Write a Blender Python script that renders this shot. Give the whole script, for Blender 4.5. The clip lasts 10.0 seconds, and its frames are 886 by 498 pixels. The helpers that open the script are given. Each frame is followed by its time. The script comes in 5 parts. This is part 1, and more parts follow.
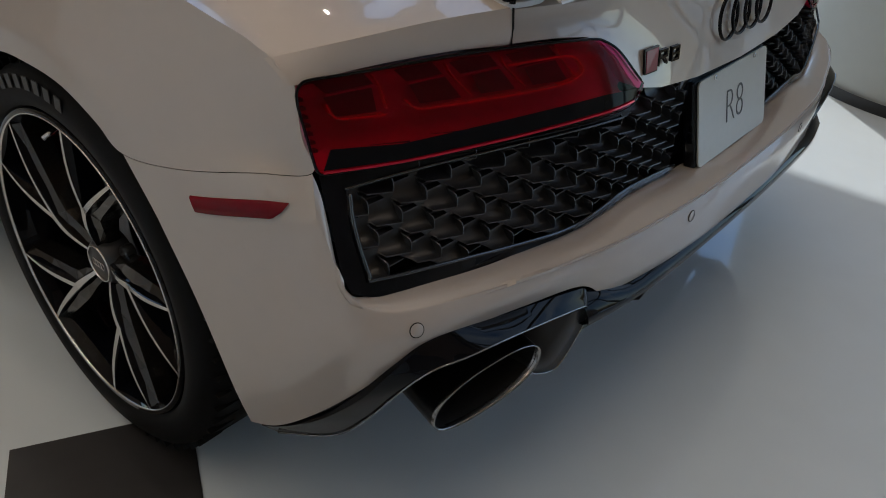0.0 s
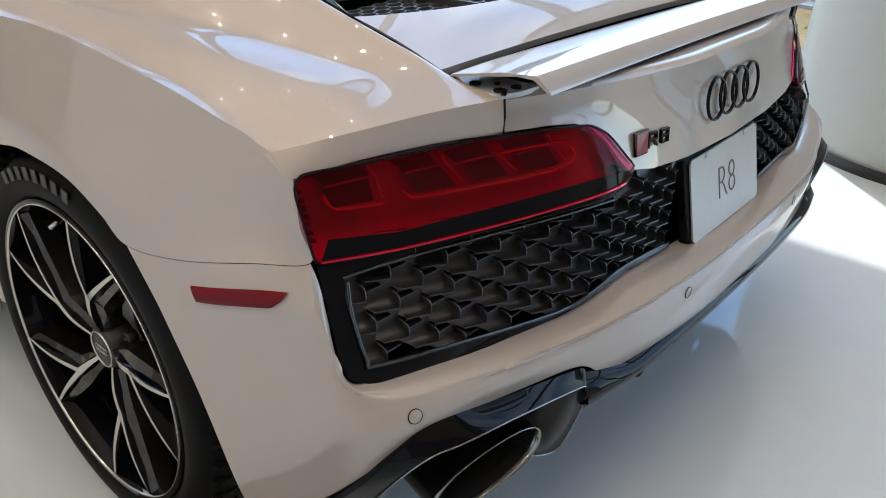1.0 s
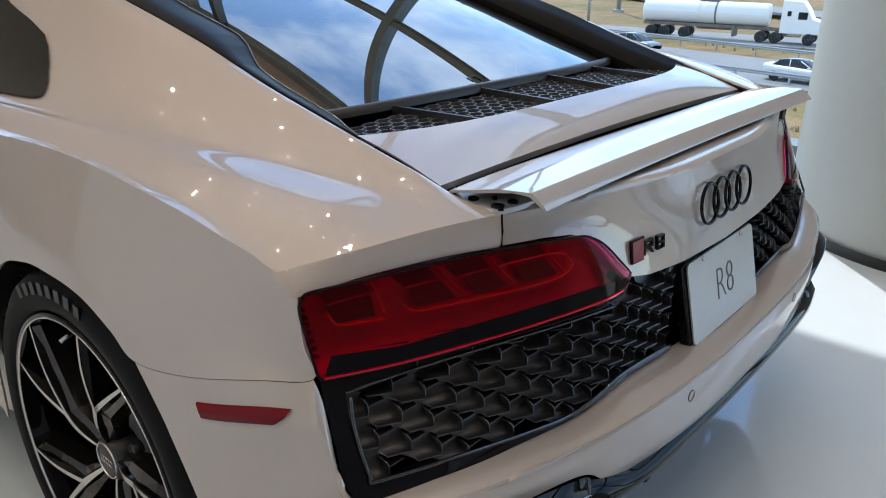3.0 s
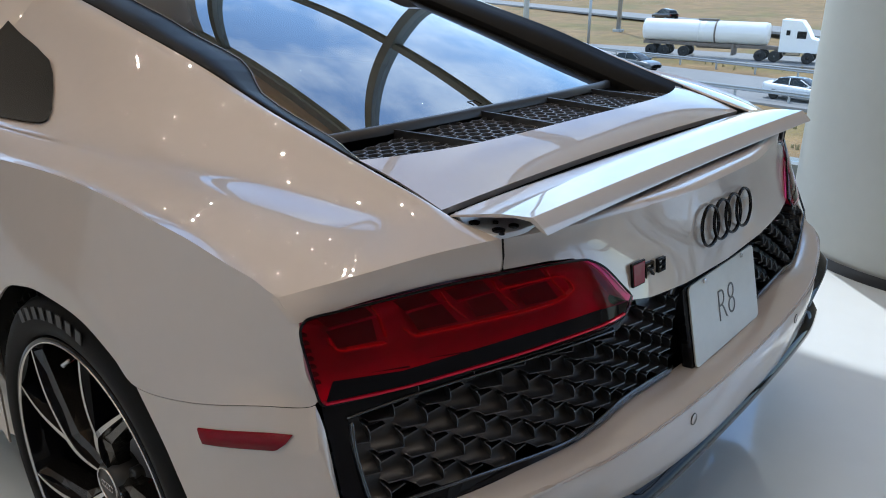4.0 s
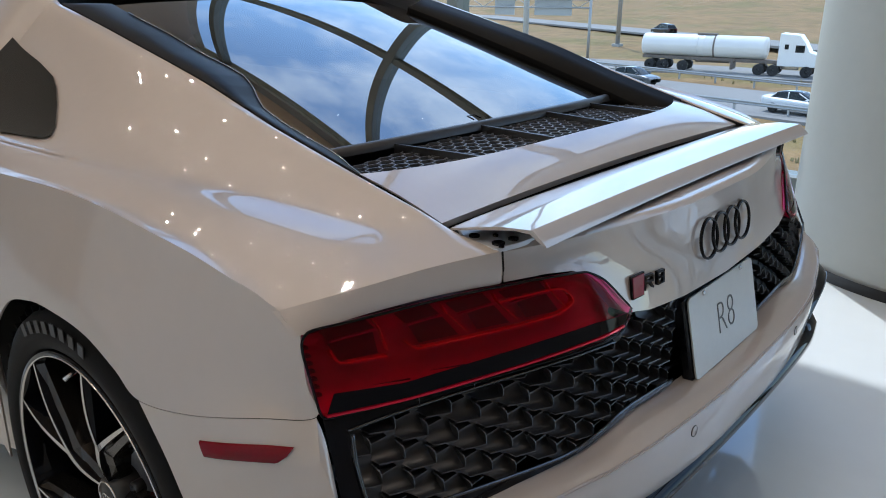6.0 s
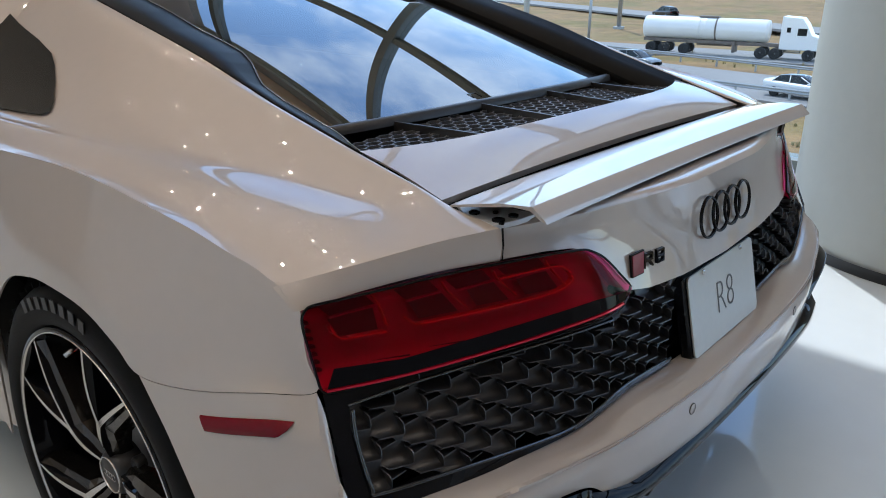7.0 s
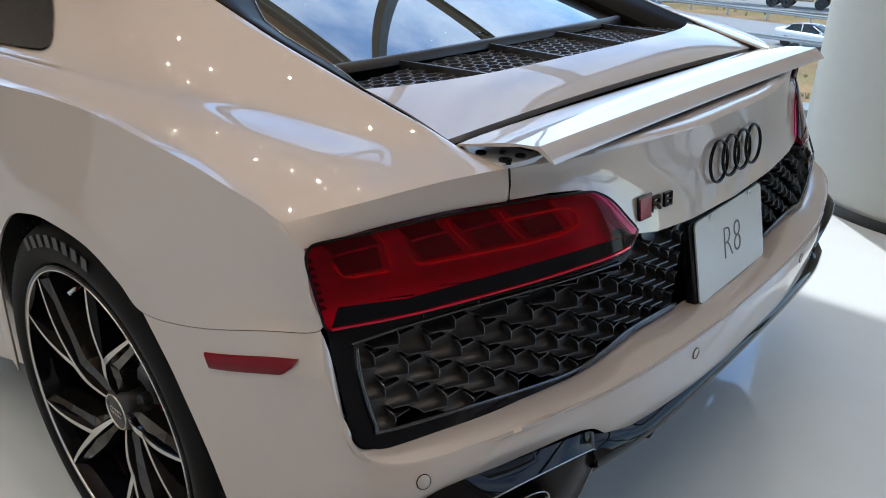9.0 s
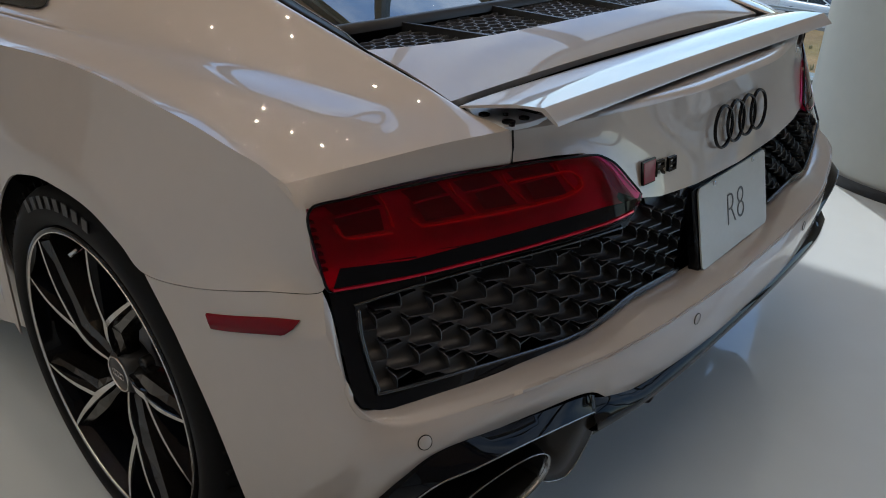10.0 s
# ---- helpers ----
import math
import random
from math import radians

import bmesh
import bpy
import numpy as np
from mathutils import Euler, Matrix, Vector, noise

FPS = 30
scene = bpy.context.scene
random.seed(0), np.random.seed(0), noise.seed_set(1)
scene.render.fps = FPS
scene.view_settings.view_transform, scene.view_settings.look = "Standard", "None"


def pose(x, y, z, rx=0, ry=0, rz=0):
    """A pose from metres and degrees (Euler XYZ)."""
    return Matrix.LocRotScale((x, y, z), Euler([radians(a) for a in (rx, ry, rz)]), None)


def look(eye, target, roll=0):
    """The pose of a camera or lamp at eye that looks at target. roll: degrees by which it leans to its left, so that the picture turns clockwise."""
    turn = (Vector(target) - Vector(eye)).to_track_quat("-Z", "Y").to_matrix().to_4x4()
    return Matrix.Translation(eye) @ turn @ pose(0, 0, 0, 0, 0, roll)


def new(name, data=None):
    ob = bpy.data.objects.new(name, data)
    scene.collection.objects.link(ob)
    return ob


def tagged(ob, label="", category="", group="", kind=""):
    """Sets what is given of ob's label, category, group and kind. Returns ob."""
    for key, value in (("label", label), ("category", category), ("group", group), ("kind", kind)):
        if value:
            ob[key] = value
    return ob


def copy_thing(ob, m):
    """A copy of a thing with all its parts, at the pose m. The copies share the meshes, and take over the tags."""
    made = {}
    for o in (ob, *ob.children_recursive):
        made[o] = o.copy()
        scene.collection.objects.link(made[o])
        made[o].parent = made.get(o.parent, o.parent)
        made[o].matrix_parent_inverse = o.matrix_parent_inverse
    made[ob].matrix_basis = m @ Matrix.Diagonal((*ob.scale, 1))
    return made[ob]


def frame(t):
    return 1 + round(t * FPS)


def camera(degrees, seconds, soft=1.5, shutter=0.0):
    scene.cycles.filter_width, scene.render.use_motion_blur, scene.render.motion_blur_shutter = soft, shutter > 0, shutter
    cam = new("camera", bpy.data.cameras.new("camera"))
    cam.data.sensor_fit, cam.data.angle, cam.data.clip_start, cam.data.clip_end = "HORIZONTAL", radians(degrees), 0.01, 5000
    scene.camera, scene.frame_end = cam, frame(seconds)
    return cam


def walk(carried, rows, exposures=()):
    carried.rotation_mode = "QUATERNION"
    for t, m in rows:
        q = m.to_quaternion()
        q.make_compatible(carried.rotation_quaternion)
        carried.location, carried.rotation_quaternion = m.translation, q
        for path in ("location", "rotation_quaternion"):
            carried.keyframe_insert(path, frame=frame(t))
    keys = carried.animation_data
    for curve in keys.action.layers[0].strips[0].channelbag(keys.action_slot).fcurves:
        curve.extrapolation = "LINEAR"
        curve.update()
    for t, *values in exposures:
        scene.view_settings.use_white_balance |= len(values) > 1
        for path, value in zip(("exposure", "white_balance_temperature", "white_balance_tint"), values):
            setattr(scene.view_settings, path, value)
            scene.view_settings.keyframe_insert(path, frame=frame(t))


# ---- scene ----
cam = camera(59.9, 10.0, soft=1.0)
PATH = [
    (0, (-1.383, -0.3, 1.08), (-0.069, 0.756, 0.004), 3.2),
    (0.5, (-1.378, -0.303, 1.093), (-0.038, 0.789, 0.086), 2.5),
    (1, (-1.376, -0.308, 1.111), (-0.011, 0.819, 0.179), 1.9),
    (1.5, (-1.374, -0.313, 1.126), (0.013, 0.845, 0.267), 1.3),
    (2, (-1.376, -0.319, 1.145), (0.027, 0.866, 0.352), 0.9),
    (2.5, (-1.375, -0.32, 1.151), (0.036, 0.878, 0.393), 0.8),
    (4, (-1.375, -0.321, 1.164), (0.052, 0.901, 0.477), 0.5),
    (4.5, (-1.375, -0.321, 1.166), (0.056, 0.907, 0.501), 0.4),
    (5, (-1.38, -0.325, 1.171), (0.055, 0.91, 0.527), 0.3),
    (6.5, (-1.381, -0.327, 1.16), (0.051, 0.899, 0.493), 0.4),
    (7, (-1.383, -0.328, 1.156), (0.042, 0.893, 0.463), 0.5),
    (7.5, (-1.381, -0.324, 1.152), (0.036, 0.889, 0.43), 0.7),
    (8, (-1.38, -0.323, 1.144), (0.027, 0.886, 0.396), 0.7),
    (8.5, (-1.38, -0.322, 1.14), (0.016, 0.88, 0.36), 0.9),
    (9, (-1.38, -0.322, 1.14), (0.003, 0.872, 0.325), 1.0),
    (9.5, (-1.382, -0.32, 1.132), (-0.01, 0.864, 0.286), 1.2),
    (10, (-1.382, -0.321, 1.127), (-0.023, 0.852, 0.245), 1.3),
]
walk(cam, [(t, look(eye, target, roll)) for t, eye, target, roll in PATH],
     exposures=[(0.0, 0.62, 6200, 10), (0.3, 1.06, 6200, 10), (0.6, 1.52, 6200, 10), (0.9, 1.63, 6200, 10), (2.5, 1.41, 6050, 10), (5.0, 1.15, 5900, 10), (7.5, 1.21, 5900, 10), (9.1, 1.4, 6100, 10), (9.5, 1.16, 6200, 10), (10.0, 0.66, 6200, 10)])

# ---------- world, sun ----------
SUN = Vector((0.60, 0.60, 1.512)).normalized()
world = bpy.data.worlds.new("sky")
scene.world = world
world.use_nodes = True
wn = world.node_tree
sky = wn.nodes.new("ShaderNodeTexSky")
sky.sky_type, sky.sun_disc = "NISHITA", False
sky.sun_elevation = math.asin(SUN.z)
sky.sun_rotation = math.atan2(SUN.x, SUN.y)
sky.air_density, sky.dust_density, sky.ozone_density = 1.0, 0.1, 2.8
# broken white cloud over the blue
co = wn.nodes.new("ShaderNodeTexCoord")
cl = wn.nodes.new("ShaderNodeTexNoise")
cl.inputs["Scale"].default_value, cl.inputs["Detail"].default_value, cl.inputs["Roughness"].default_value = 4.5, 9, 0.62
cr_ = wn.nodes.new("ShaderNodeValToRGB")
cr_.color_ramp.elements[0].position, cr_.color_ramp.elements[1].position = 0.42, 0.95
mx = wn.nodes.new("ShaderNodeMix")
mx.data_type = "RGBA"
wn.links.new(co.outputs["Generated"], cl.inputs["Vector"])
wn.links.new(cl.outputs["Fac"], cr_.inputs["Fac"])
wn.links.new(cr_.outputs["Color"], mx.inputs["Factor"])
wn.links.new(sky.outputs["Color"], mx.inputs["A"])
mx.inputs["B"].default_value = (9.0, 9.3, 9.8, 1)
bgn = wn.nodes["Background"]
bgn.inputs["Strength"].default_value = 0.15
wn.links.new(mx.outputs["Result"], bgn.inputs["Color"])
sun = new("sun", bpy.data.lights.new("sun", "SUN"))
sun.data.energy, sun.data.angle, sun.data.color = 1.4, radians(0.6), (1.0, 0.95, 0.87)
sun.matrix_world = look(SUN * 40, (0, 0, 0))


# ---------- materials ----------
def material(name, color, rough=0.5, metal=0.0, coat=0.0, vary=0.0, scale=8.0, bump=0.0, bump_scale=200.0, ior=1.5, coat_rough=0.03, emit=0.0, spread=0.0):
    m = bpy.data.materials.new(name)
    m.use_nodes = True
    nt = m.node_tree
    b = nt.nodes["Principled BSDF"]
    b.inputs["Base Color"].default_value = (*color, 1)
    b.inputs["Roughness"].default_value, b.inputs["Metallic"].default_value = rough, metal
    b.inputs["Coat Weight"].default_value, b.inputs["Coat Roughness"].default_value = coat, coat_rough
    b.inputs["IOR"].default_value = ior
    tc = nt.nodes.new("ShaderNodeTexCoord")
    if vary:
        n1, n2 = nt.nodes.new("ShaderNodeTexNoise"), nt.nodes.new("ShaderNodeTexNoise")
        n1.inputs["Scale"].default_value, n2.inputs["Scale"].default_value = scale, scale * 9
        n1.inputs["Detail"].default_value = n2.inputs["Detail"].default_value = 6
        add = nt.nodes.new("ShaderNodeMath")
        add.operation = "ADD"
        ramp = nt.nodes.new("ShaderNodeMapRange")
        ramp.inputs["From Min"].default_value, ramp.inputs["From Max"].default_value = 0.6, 1.4
        ramp.inputs["To Min"].default_value, ramp.inputs["To Max"].default_value = 1 - vary, 1 + vary
        mul = nt.nodes.new("ShaderNodeMix")
        mul.data_type, mul.blend_type = "RGBA", "MULTIPLY"
        mul.inputs["Factor"].default_value = 1
        mul.inputs["A"].default_value = (*color, 1)
        for n in (n1, n2):
            nt.links.new(tc.outputs["Object"], n.inputs["Vector"])
        nt.links.new(n1.outputs["Fac"], add.inputs[0])
        nt.links.new(n2.outputs["Fac"], add.inputs[1])
        nt.links.new(add.outputs[0], ramp.inputs["Value"])
        nt.links.new(ramp.outputs[0], mul.inputs["B"])
        nt.links.new(mul.outputs["Result"], b.inputs["Base Color"])
        if spread:
            rr = nt.nodes.new("ShaderNodeMapRange")
            rr.inputs["From Min"].default_value, rr.inputs["From Max"].default_value = 0.3, 0.7
            rr.inputs["To Min"].default_value, rr.inputs["To Max"].default_value = rough * (1 - spread), rough * (1 + spread)
            nt.links.new(n1.outputs["Fac"], rr.inputs["Value"])
            nt.links.new(rr.outputs[0], b.inputs["Roughness"])
    if bump:
        n3, bp = nt.nodes.new("ShaderNodeTexNoise"), nt.nodes.new("ShaderNodeBump")
        n3.inputs["Scale"].default_value, n3.inputs["Detail"].default_value = bump_scale, 4
        bp.inputs["Strength"].default_value, bp.inputs["Distance"].default_value = bump, 0.002
        nt.links.new(tc.outputs["Object"], n3.inputs["Vector"])
        nt.links.new(n3.outputs["Fac"], bp.inputs["Height"])
        nt.links.new(bp.outputs["Normal"], b.inputs["Normal"])
    if emit:
        b.inputs["Emission Color"].default_value, b.inputs["Emission Strength"].default_value = (*color, 1), emit
    return m


def glassy(name, tint, rough=0.0, face=0.04):
    """Clear sheet: tinted passage below a gloss that grows towards grazing."""
    m = bpy.data.materials.new(name)
    m.use_nodes = True
    nt = m.node_tree
    nt.nodes.remove(nt.nodes["Principled BSDF"])
    tr, gl, lw, mixn = (nt.nodes.new("ShaderNode" + k) for k in ("BsdfTransparent", "BsdfGlossy", "LayerWeight", "MixShader"))
    tr.inputs["Color"].default_value = (*tint, 1)
    gl.inputs["Roughness"].default_value = rough
    lw.inputs["Blend"].default_value = 0.5
    pw, mr = nt.nodes.new("ShaderNodeMath"), nt.nodes.new("ShaderNodeMapRange")
    pw.operation = "POWER"
    pw.inputs[1].default_value = 5.0
    mr.inputs["To Min"].default_value = face
    nt.links.new(lw.outputs["Facing"], pw.inputs[0])
    nt.links.new(pw.outputs[0], mr.inputs["Value"])
    nt.links.new(mr.outputs[0], mixn.inputs[0])
    nt.links.new(tr.outputs[0], mixn.inputs[1])
    nt.links.new(gl.outputs[0], mixn.inputs[2])
    nt.links.new(mixn.outputs[0], nt.nodes["Material Output"].inputs[0])
    return m


PAINT = material("beige_paint", (0.463, 0.410, 0.370), 0.40, 0.12, 1.0, vary=0.02, scale=5, coat_rough=0.006)
PAINT.node_tree.nodes["Principled BSDF"].inputs["Coat IOR"].default_value = 1.62
GLOSS = material("gloss_black", (0.0030, 0.0035, 0.0055), 0.015, vary=0.1, ior=1.29)
# near-black without gloss, for the shade painted below the vents
VOID = material("vent_shade", (0.002, 0.002, 0.002), 0.9, vary=0.2, ior=1.05)
BRACKET = material("bracket_grey", (0.55, 0.57, 0.60), 0.28, 0.2, vary=0.08)
FRAMEBLACK = material("frame_black", (0.005, 0.0048, 0.0046), 0.36, vary=0.15, ior=1.14)
SATIN = material("satin_black", (0.018, 0.018, 0.019), 0.38, vary=0.15, bump=0.05, bump_scale=900)
MATTE = material("matte_black", (0.008, 0.008, 0.008), 0.7, ior=1.2, vary=0.2, bump=0.1, bump_scale=600)
RUBBER = material("tyre_rubber", (0.005, 0.005, 0.0055), 0.6, ior=1.22, vary=0.25, scale=14, bump=0.15, bump_scale=500)
ALLOY = material("turned_alloy", (0.62, 0.59, 0.56), 0.24, 1.0, 0.5, vary=0.05, bump=0.03, bump_scale=900)
STEEL = material("brake_steel", (0.30, 0.30, 0.31), 0.35, 1.0, vary=0.15, scale=20)
WHEELBLACK = material("wheel_black", (0.075, 0.07, 0.066), 0.14, 0.9, vary=0.1)
WESTM = material("white_wall_paint", (0.80, 0.81, 0.81), 0.6, vary=0.03, scale=1.2)
CALIPER = material("red_caliper", (0.42, 0.012, 0.015), 0.25, coat=0.8, vary=0.08)
PLATE = material("plate_silver", (0.56, 0.56, 0.53), 0.33, 0.35, vary=0.03, scale=10)
PRINT = material("plate_print", (0.10, 0.10, 0.10), 0.5, vary=0.1)
CHROME = material("bright_metal", (0.55, 0.55, 0.56), 0.16, 1.0, vary=0.05)
REDPL = material("lamp_red", (0.27, 0.0015, 0.062), 0.30, 0.3, vary=0.12, scale=20)
DARKRED = material("lamp_dark_red", (0.05, 0.001, 0.010), 0.3, 0.3, vary=0.15, scale=30)
LIGHTRED = material("lamp_guide", (0.62, 0.012, 0.05), 0.12, 0.5, coat=0.6, vary=0.05)
LENS = glassy("lamp_lens", (0.92, 0.04, 0.22), 0.0, 0.016)
LAMPBLACK = material("lamp_black", (0.004, 0.0045, 0.006), 0.05, vary=0.1, ior=1.22)
MARKER = material("marker_red", (0.15, 0.001, 0.008), 0.12, vary=0.12, scale=60, ior=1.32)
BADGERED = material("badge_red", (0.20, 0.004, 0.03), 0.25, coat=0.2, vary=0.05)
CARGLASS = glassy("car_glass", (0.06, 0.08, 0.08), 0.0, 0.32)
DARKGLASS = material("dark_glass", (0.012, 0.015, 0.016), 0.03, ior=1.38, vary=0.05)
CABIN = material("cabin_trim", (0.02, 0.02, 0.021), 0.7, vary=0.2)
FLOOR = material("epoxy_floor", (0.66, 0.725, 0.765), 0.10, coat=0.6, vary=0.03, scale=0.9, coat_rough=0.02, spread=0.3)
MATBLACK = material("floor_inlay", (0.022, 0.021, 0.021), 0.42, vary=0.15, scale=3)
PLASTER = material("white_plaster", (0.41, 0.425, 0.40), 0.55, vary=0.03, scale=2, bump=0.05, bump_scale=300)
BASEBLACK = material("black_skirting", (0.015, 0.015, 0.016), 0.4, vary=0.1)
WALLM = material("wall_paint", (0.34, 0.285, 0.235), 0.6, vary=0.06, scale=1.2)
CEIL = material("ceiling_tan", (0.76, 0.54, 0.36), 0.7, vary=0.04, scale=0.8)
FRAME = material("facade_steel", (0.17, 0.19, 0.18), 0.45, 0.3, vary=0.06)
PANE = glassy("window_pane", (0.93, 0.96, 0.95), 0.0, 0.012)
PIPELIP = material("pipe_lip_metal", (0.28, 0.28, 0.285), 0.2, 1.0, vary=0.08, scale=30)
LAMPGLOW = material("downlight_glow", (1.0, 0.85, 0.68), 0.5, emit=730.0)


# ---------- mesh tools ----------
def mesh_from(name, verts, faces, mat, smooth=True):
    me = bpy.data.meshes.new(name)
    me.from_pydata([tuple(map(float, v)) for v in verts], [], [tuple(map(int, f)) for f in faces])
    me.validate()
    if smooth:
        me.polygons.foreach_set("use_smooth", [True] * len(me.polygons))
    me.materials.append(mat)
    return me


def put(name, me, parent=None, label=""):
    ob = new(name, me)
    if parent:
        ob.parent = parent
    return tagged(ob, label)


def part(name, bm, mat, parent=None, label="", smooth=False):
    me = bpy.data.meshes.new(name)
    bmesh.ops.recalc_face_normals(bm, faces=bm.faces)
    bm.to_mesh(me)
    bm.free()
    if smooth:
        me.polygons.foreach_set("use_smooth", [True] * len(me.polygons))
    me.materials.append(mat)
    return put(name, me, parent, label)


def spline(p, n):
    """n points on a Catmull-Rom curve through the control points p, evenly spread over the spans."""
    p = np.asarray(p, float)
    q = np.concatenate([[2 * p[0] - p[1]], p, [2 * p[-1] - p[-2]]])
    u = np.linspace(0, len(p) - 1, n)
    i = np.minimum(u.astype(int), len(p) - 2)
    t = (u - i)[(...,) + (None,) * (p.ndim - 1)]
    a, b, c, d = q[i], q[i + 1], q[i + 2], q[i + 3]
    return 0.5 * (2 * b + (c - a) * t + (2 * a - 5 * b + 4 * c - d) * t**2 + (3 * b - a - 3 * c + d) * t**3)


def net(columns, nu, nv):
    """A smooth grid over a cage: columns of control points."""
    g = spline(np.asarray(columns, float), nu)
    return np.swapaxes(spline(np.swapaxes(g, 0, 1), nv), 0, 1)


def sheet(name, g, mat, parent, label="", thick=0.0, smooth=True):
    """A grid of points as a mesh; thick gives it a returned edge behind."""
    g = np.asarray(g, float)
    nu, nv = g.shape[:2]
    idx = np.arange(nu * nv).reshape(nu, nv)
    verts = g.reshape(-1, 3)
    faces = np.stack([idx[:-1, :-1], idx[1:, :-1], idx[1:, 1:], idx[:-1, 1:]], -1).reshape(-1, 4)
    if thick:  # the skin's outside looks away from the thing's middle
        q = verts[faces]
        nrm = np.cross(q[:, 2] - q[:, 0], q[:, 3] - q[:, 1])
        if (nrm * (q.mean(1) - (0, 1.6, 0.55))).sum() < 0:
            faces = faces[:, ::-1]
    me = mesh_from(name, verts, faces, mat, smooth)
    ob = put(name, me, parent, label)
    if thick:
        s = ob.modifiers.new("thickness", "SOLIDIFY")
        s.thickness, s.offset = thick, -1
        s.use_even_offset = False
        baked = bpy.data.meshes.new_from_object(ob.evaluated_get(bpy.context.evaluated_depsgraph_get()))
        ob.modifiers.clear()
        ob.data = baked
        crisp(ob, 38)
    return ob


def crisp(ob, degrees=30):
    """Keeps folds sharper than that many degrees."""
    ob.data.set_sharp_from_angle(angle=radians(degrees))
    return ob


def mirror_grid(g):
    return (np.asarray(g, float) * (-1, 1, 1))[::-1]


def tube(name, pts, r, mat, parent, label="", sides=8, closed=False):
    """A round bar along points."""
    pts = [Vector(p) for p in pts]
    n = len(pts)
    verts, faces = [], []
    for k, p in enumerate(pts):
        a = pts[(k - 1) % n] if (closed or k) else p
        b = pts[(k + 1) % n] if (closed or k < n - 1) else p
        d = (b - a).normalized()
        side = d.cross(Vector((0, 0, 1)))
        if side.length < 1e-4:
            side = d.cross(Vector((0, 1, 0)))
        side.normalize()
        up = side.cross(d)
        rr = r[k] if isinstance(r, (list, tuple)) else r
        for s in range(sides):
            w = 2 * math.pi * s / sides
            verts.append(p + rr * (math.cos(w) * side + math.sin(w) * up))
    for k in range(n if closed else n - 1):
        for s in range(sides):
            i, j = k * sides, ((k + 1) % n) * sides
            faces.append((i + s, i + (s + 1) % sides, j + (s + 1) % sides, j + s))
    if not closed:
        faces += [tuple(range(sides))[::-1], tuple((n - 1) * sides + s for s in range(sides))]
    return put(name, mesh_from(name, verts, faces, mat), parent, label)


def box_bm(lo, hi, bevel=0.0, bm=None):
    bm = bm or bmesh.new()
    m = Matrix.LocRotScale([(a + b) / 2 for a, b in zip(lo, hi)], None, [b - a for a, b in zip(lo, hi)])
    made = bmesh.ops.create_cube(bm, size=1, matrix=m)["verts"]
    if bevel:
        edges = list({e for v in made for e in v.link_edges})
        bmesh.ops.bevel(bm, geom=edges, offset=bevel, segments=2, affect="EDGES", profile=0.5)
    return bm


def thing(name, label, category, at=(0, 0, 0), group=""):
    ob = new(name)
    ob.location = at
    ob.empty_display_size = 0.1
    return tagged(ob, label, category, group)


def slab(name, outline, depth_vec, mat, parent, label="", bevel=0.0, smooth=False):
    """A flat outline (3D points in order) given depth."""
    bm = bmesh.new()
    vs = [bm.verts.new(p) for p in outline]
    f = bm.faces.new(vs)
    ex = bmesh.ops.extrude_face_region(bm, geom=[f])["geom"]
    bmesh.ops.translate(bm, vec=depth_vec, verts=[v for v in ex if isinstance(v, bmesh.types.BMVert)])
    if bevel:
        bmesh.ops.bevel(bm, geom=list(bm.edges), offset=bevel, segments=2, affect="EDGES", profile=0.5)
    return part(name, bm, mat, parent, label, smooth)



# ---------- showroom ----------
FX = 3.30          # inner face of the glass front
TOP = 6.20         # underside of its head beam
X0, Y0, Y1 = -6.0, -6.5, 7.0

part("floor", box_bm((X0, Y0, -0.30), (FX + 0.25, Y1, 0.0)), FLOOR)
tagged(bpy.data.objects["floor"], "pale polished resin showroom floor", "floor", kind="structure")
part("ceiling", box_bm((X0, Y0, 6.50), (FX + 0.25, Y1, 6.70)), CEIL)
tagged(bpy.data.objects["ceiling"], "warm tan ceiling high over the showroom", "ceiling", kind="structure")
part("wall_west", box_bm((X0 - 0.25, Y0, 0), (X0, Y1, 6.50)), WESTM)
part("wall_north", box_bm((X0 - 0.25, Y1, 3.8), (FX + 0.25, Y1 + 0.25, 6.50)), WALLM)
part("wall_north_east", box_bm((X0 - 0.25, Y1, 0), (-1.655, Y1 + 0.25, 3.8)), WALLM)
part("wall_south", box_bm((X0 - 0.25, Y0 - 0.25, 0), (FX + 0.25, Y0, 6.50)), WALLM)
for nm in ("wall_west", "wall_north", "wall_north_east", "wall_south"):
    tagged(bpy.data.objects[nm], "plain white painted showroom wall" if nm == "wall_west" else "plain taupe painted showroom wall", "wall", kind="structure")


def glass_wall(name, at, turn, z1, xs, label):
    """A glazed wall along its own x."""
    w = thing(name, label, "window", at)
    w.rotation_euler = (0, 0, turn)
    tagged(w, kind="structure")
    for x in xs:
        part("window_post", box_bm((x - 0.05, 0.0, 0.0), (x + 0.05, 0.16, z1), 0.006), FRAME, w)
    for xa, xb in zip(xs[:-1], xs[1:]):
        part("transom", box_bm((xa + 0.052, 0.02, 2.2), (xb - 0.052, 0.14, 2.28), 0.004), FRAME, w)
        for z0, z2 in ((0.002, 2.198), (2.282, z1 - 0.002)):
            pane = part("pane", box_bm((xa + 0.052, 0.075, z0), (xb - 0.052, 0.087, z2)), PANE, w)
            pane.visible_shadow = False


glass_wall("window_2", (0, Y1, 0), 0.0, 3.8, [-1.60 + 1.21 * k for k in range(5)], "glazed end wall of the showroom with grey posts")

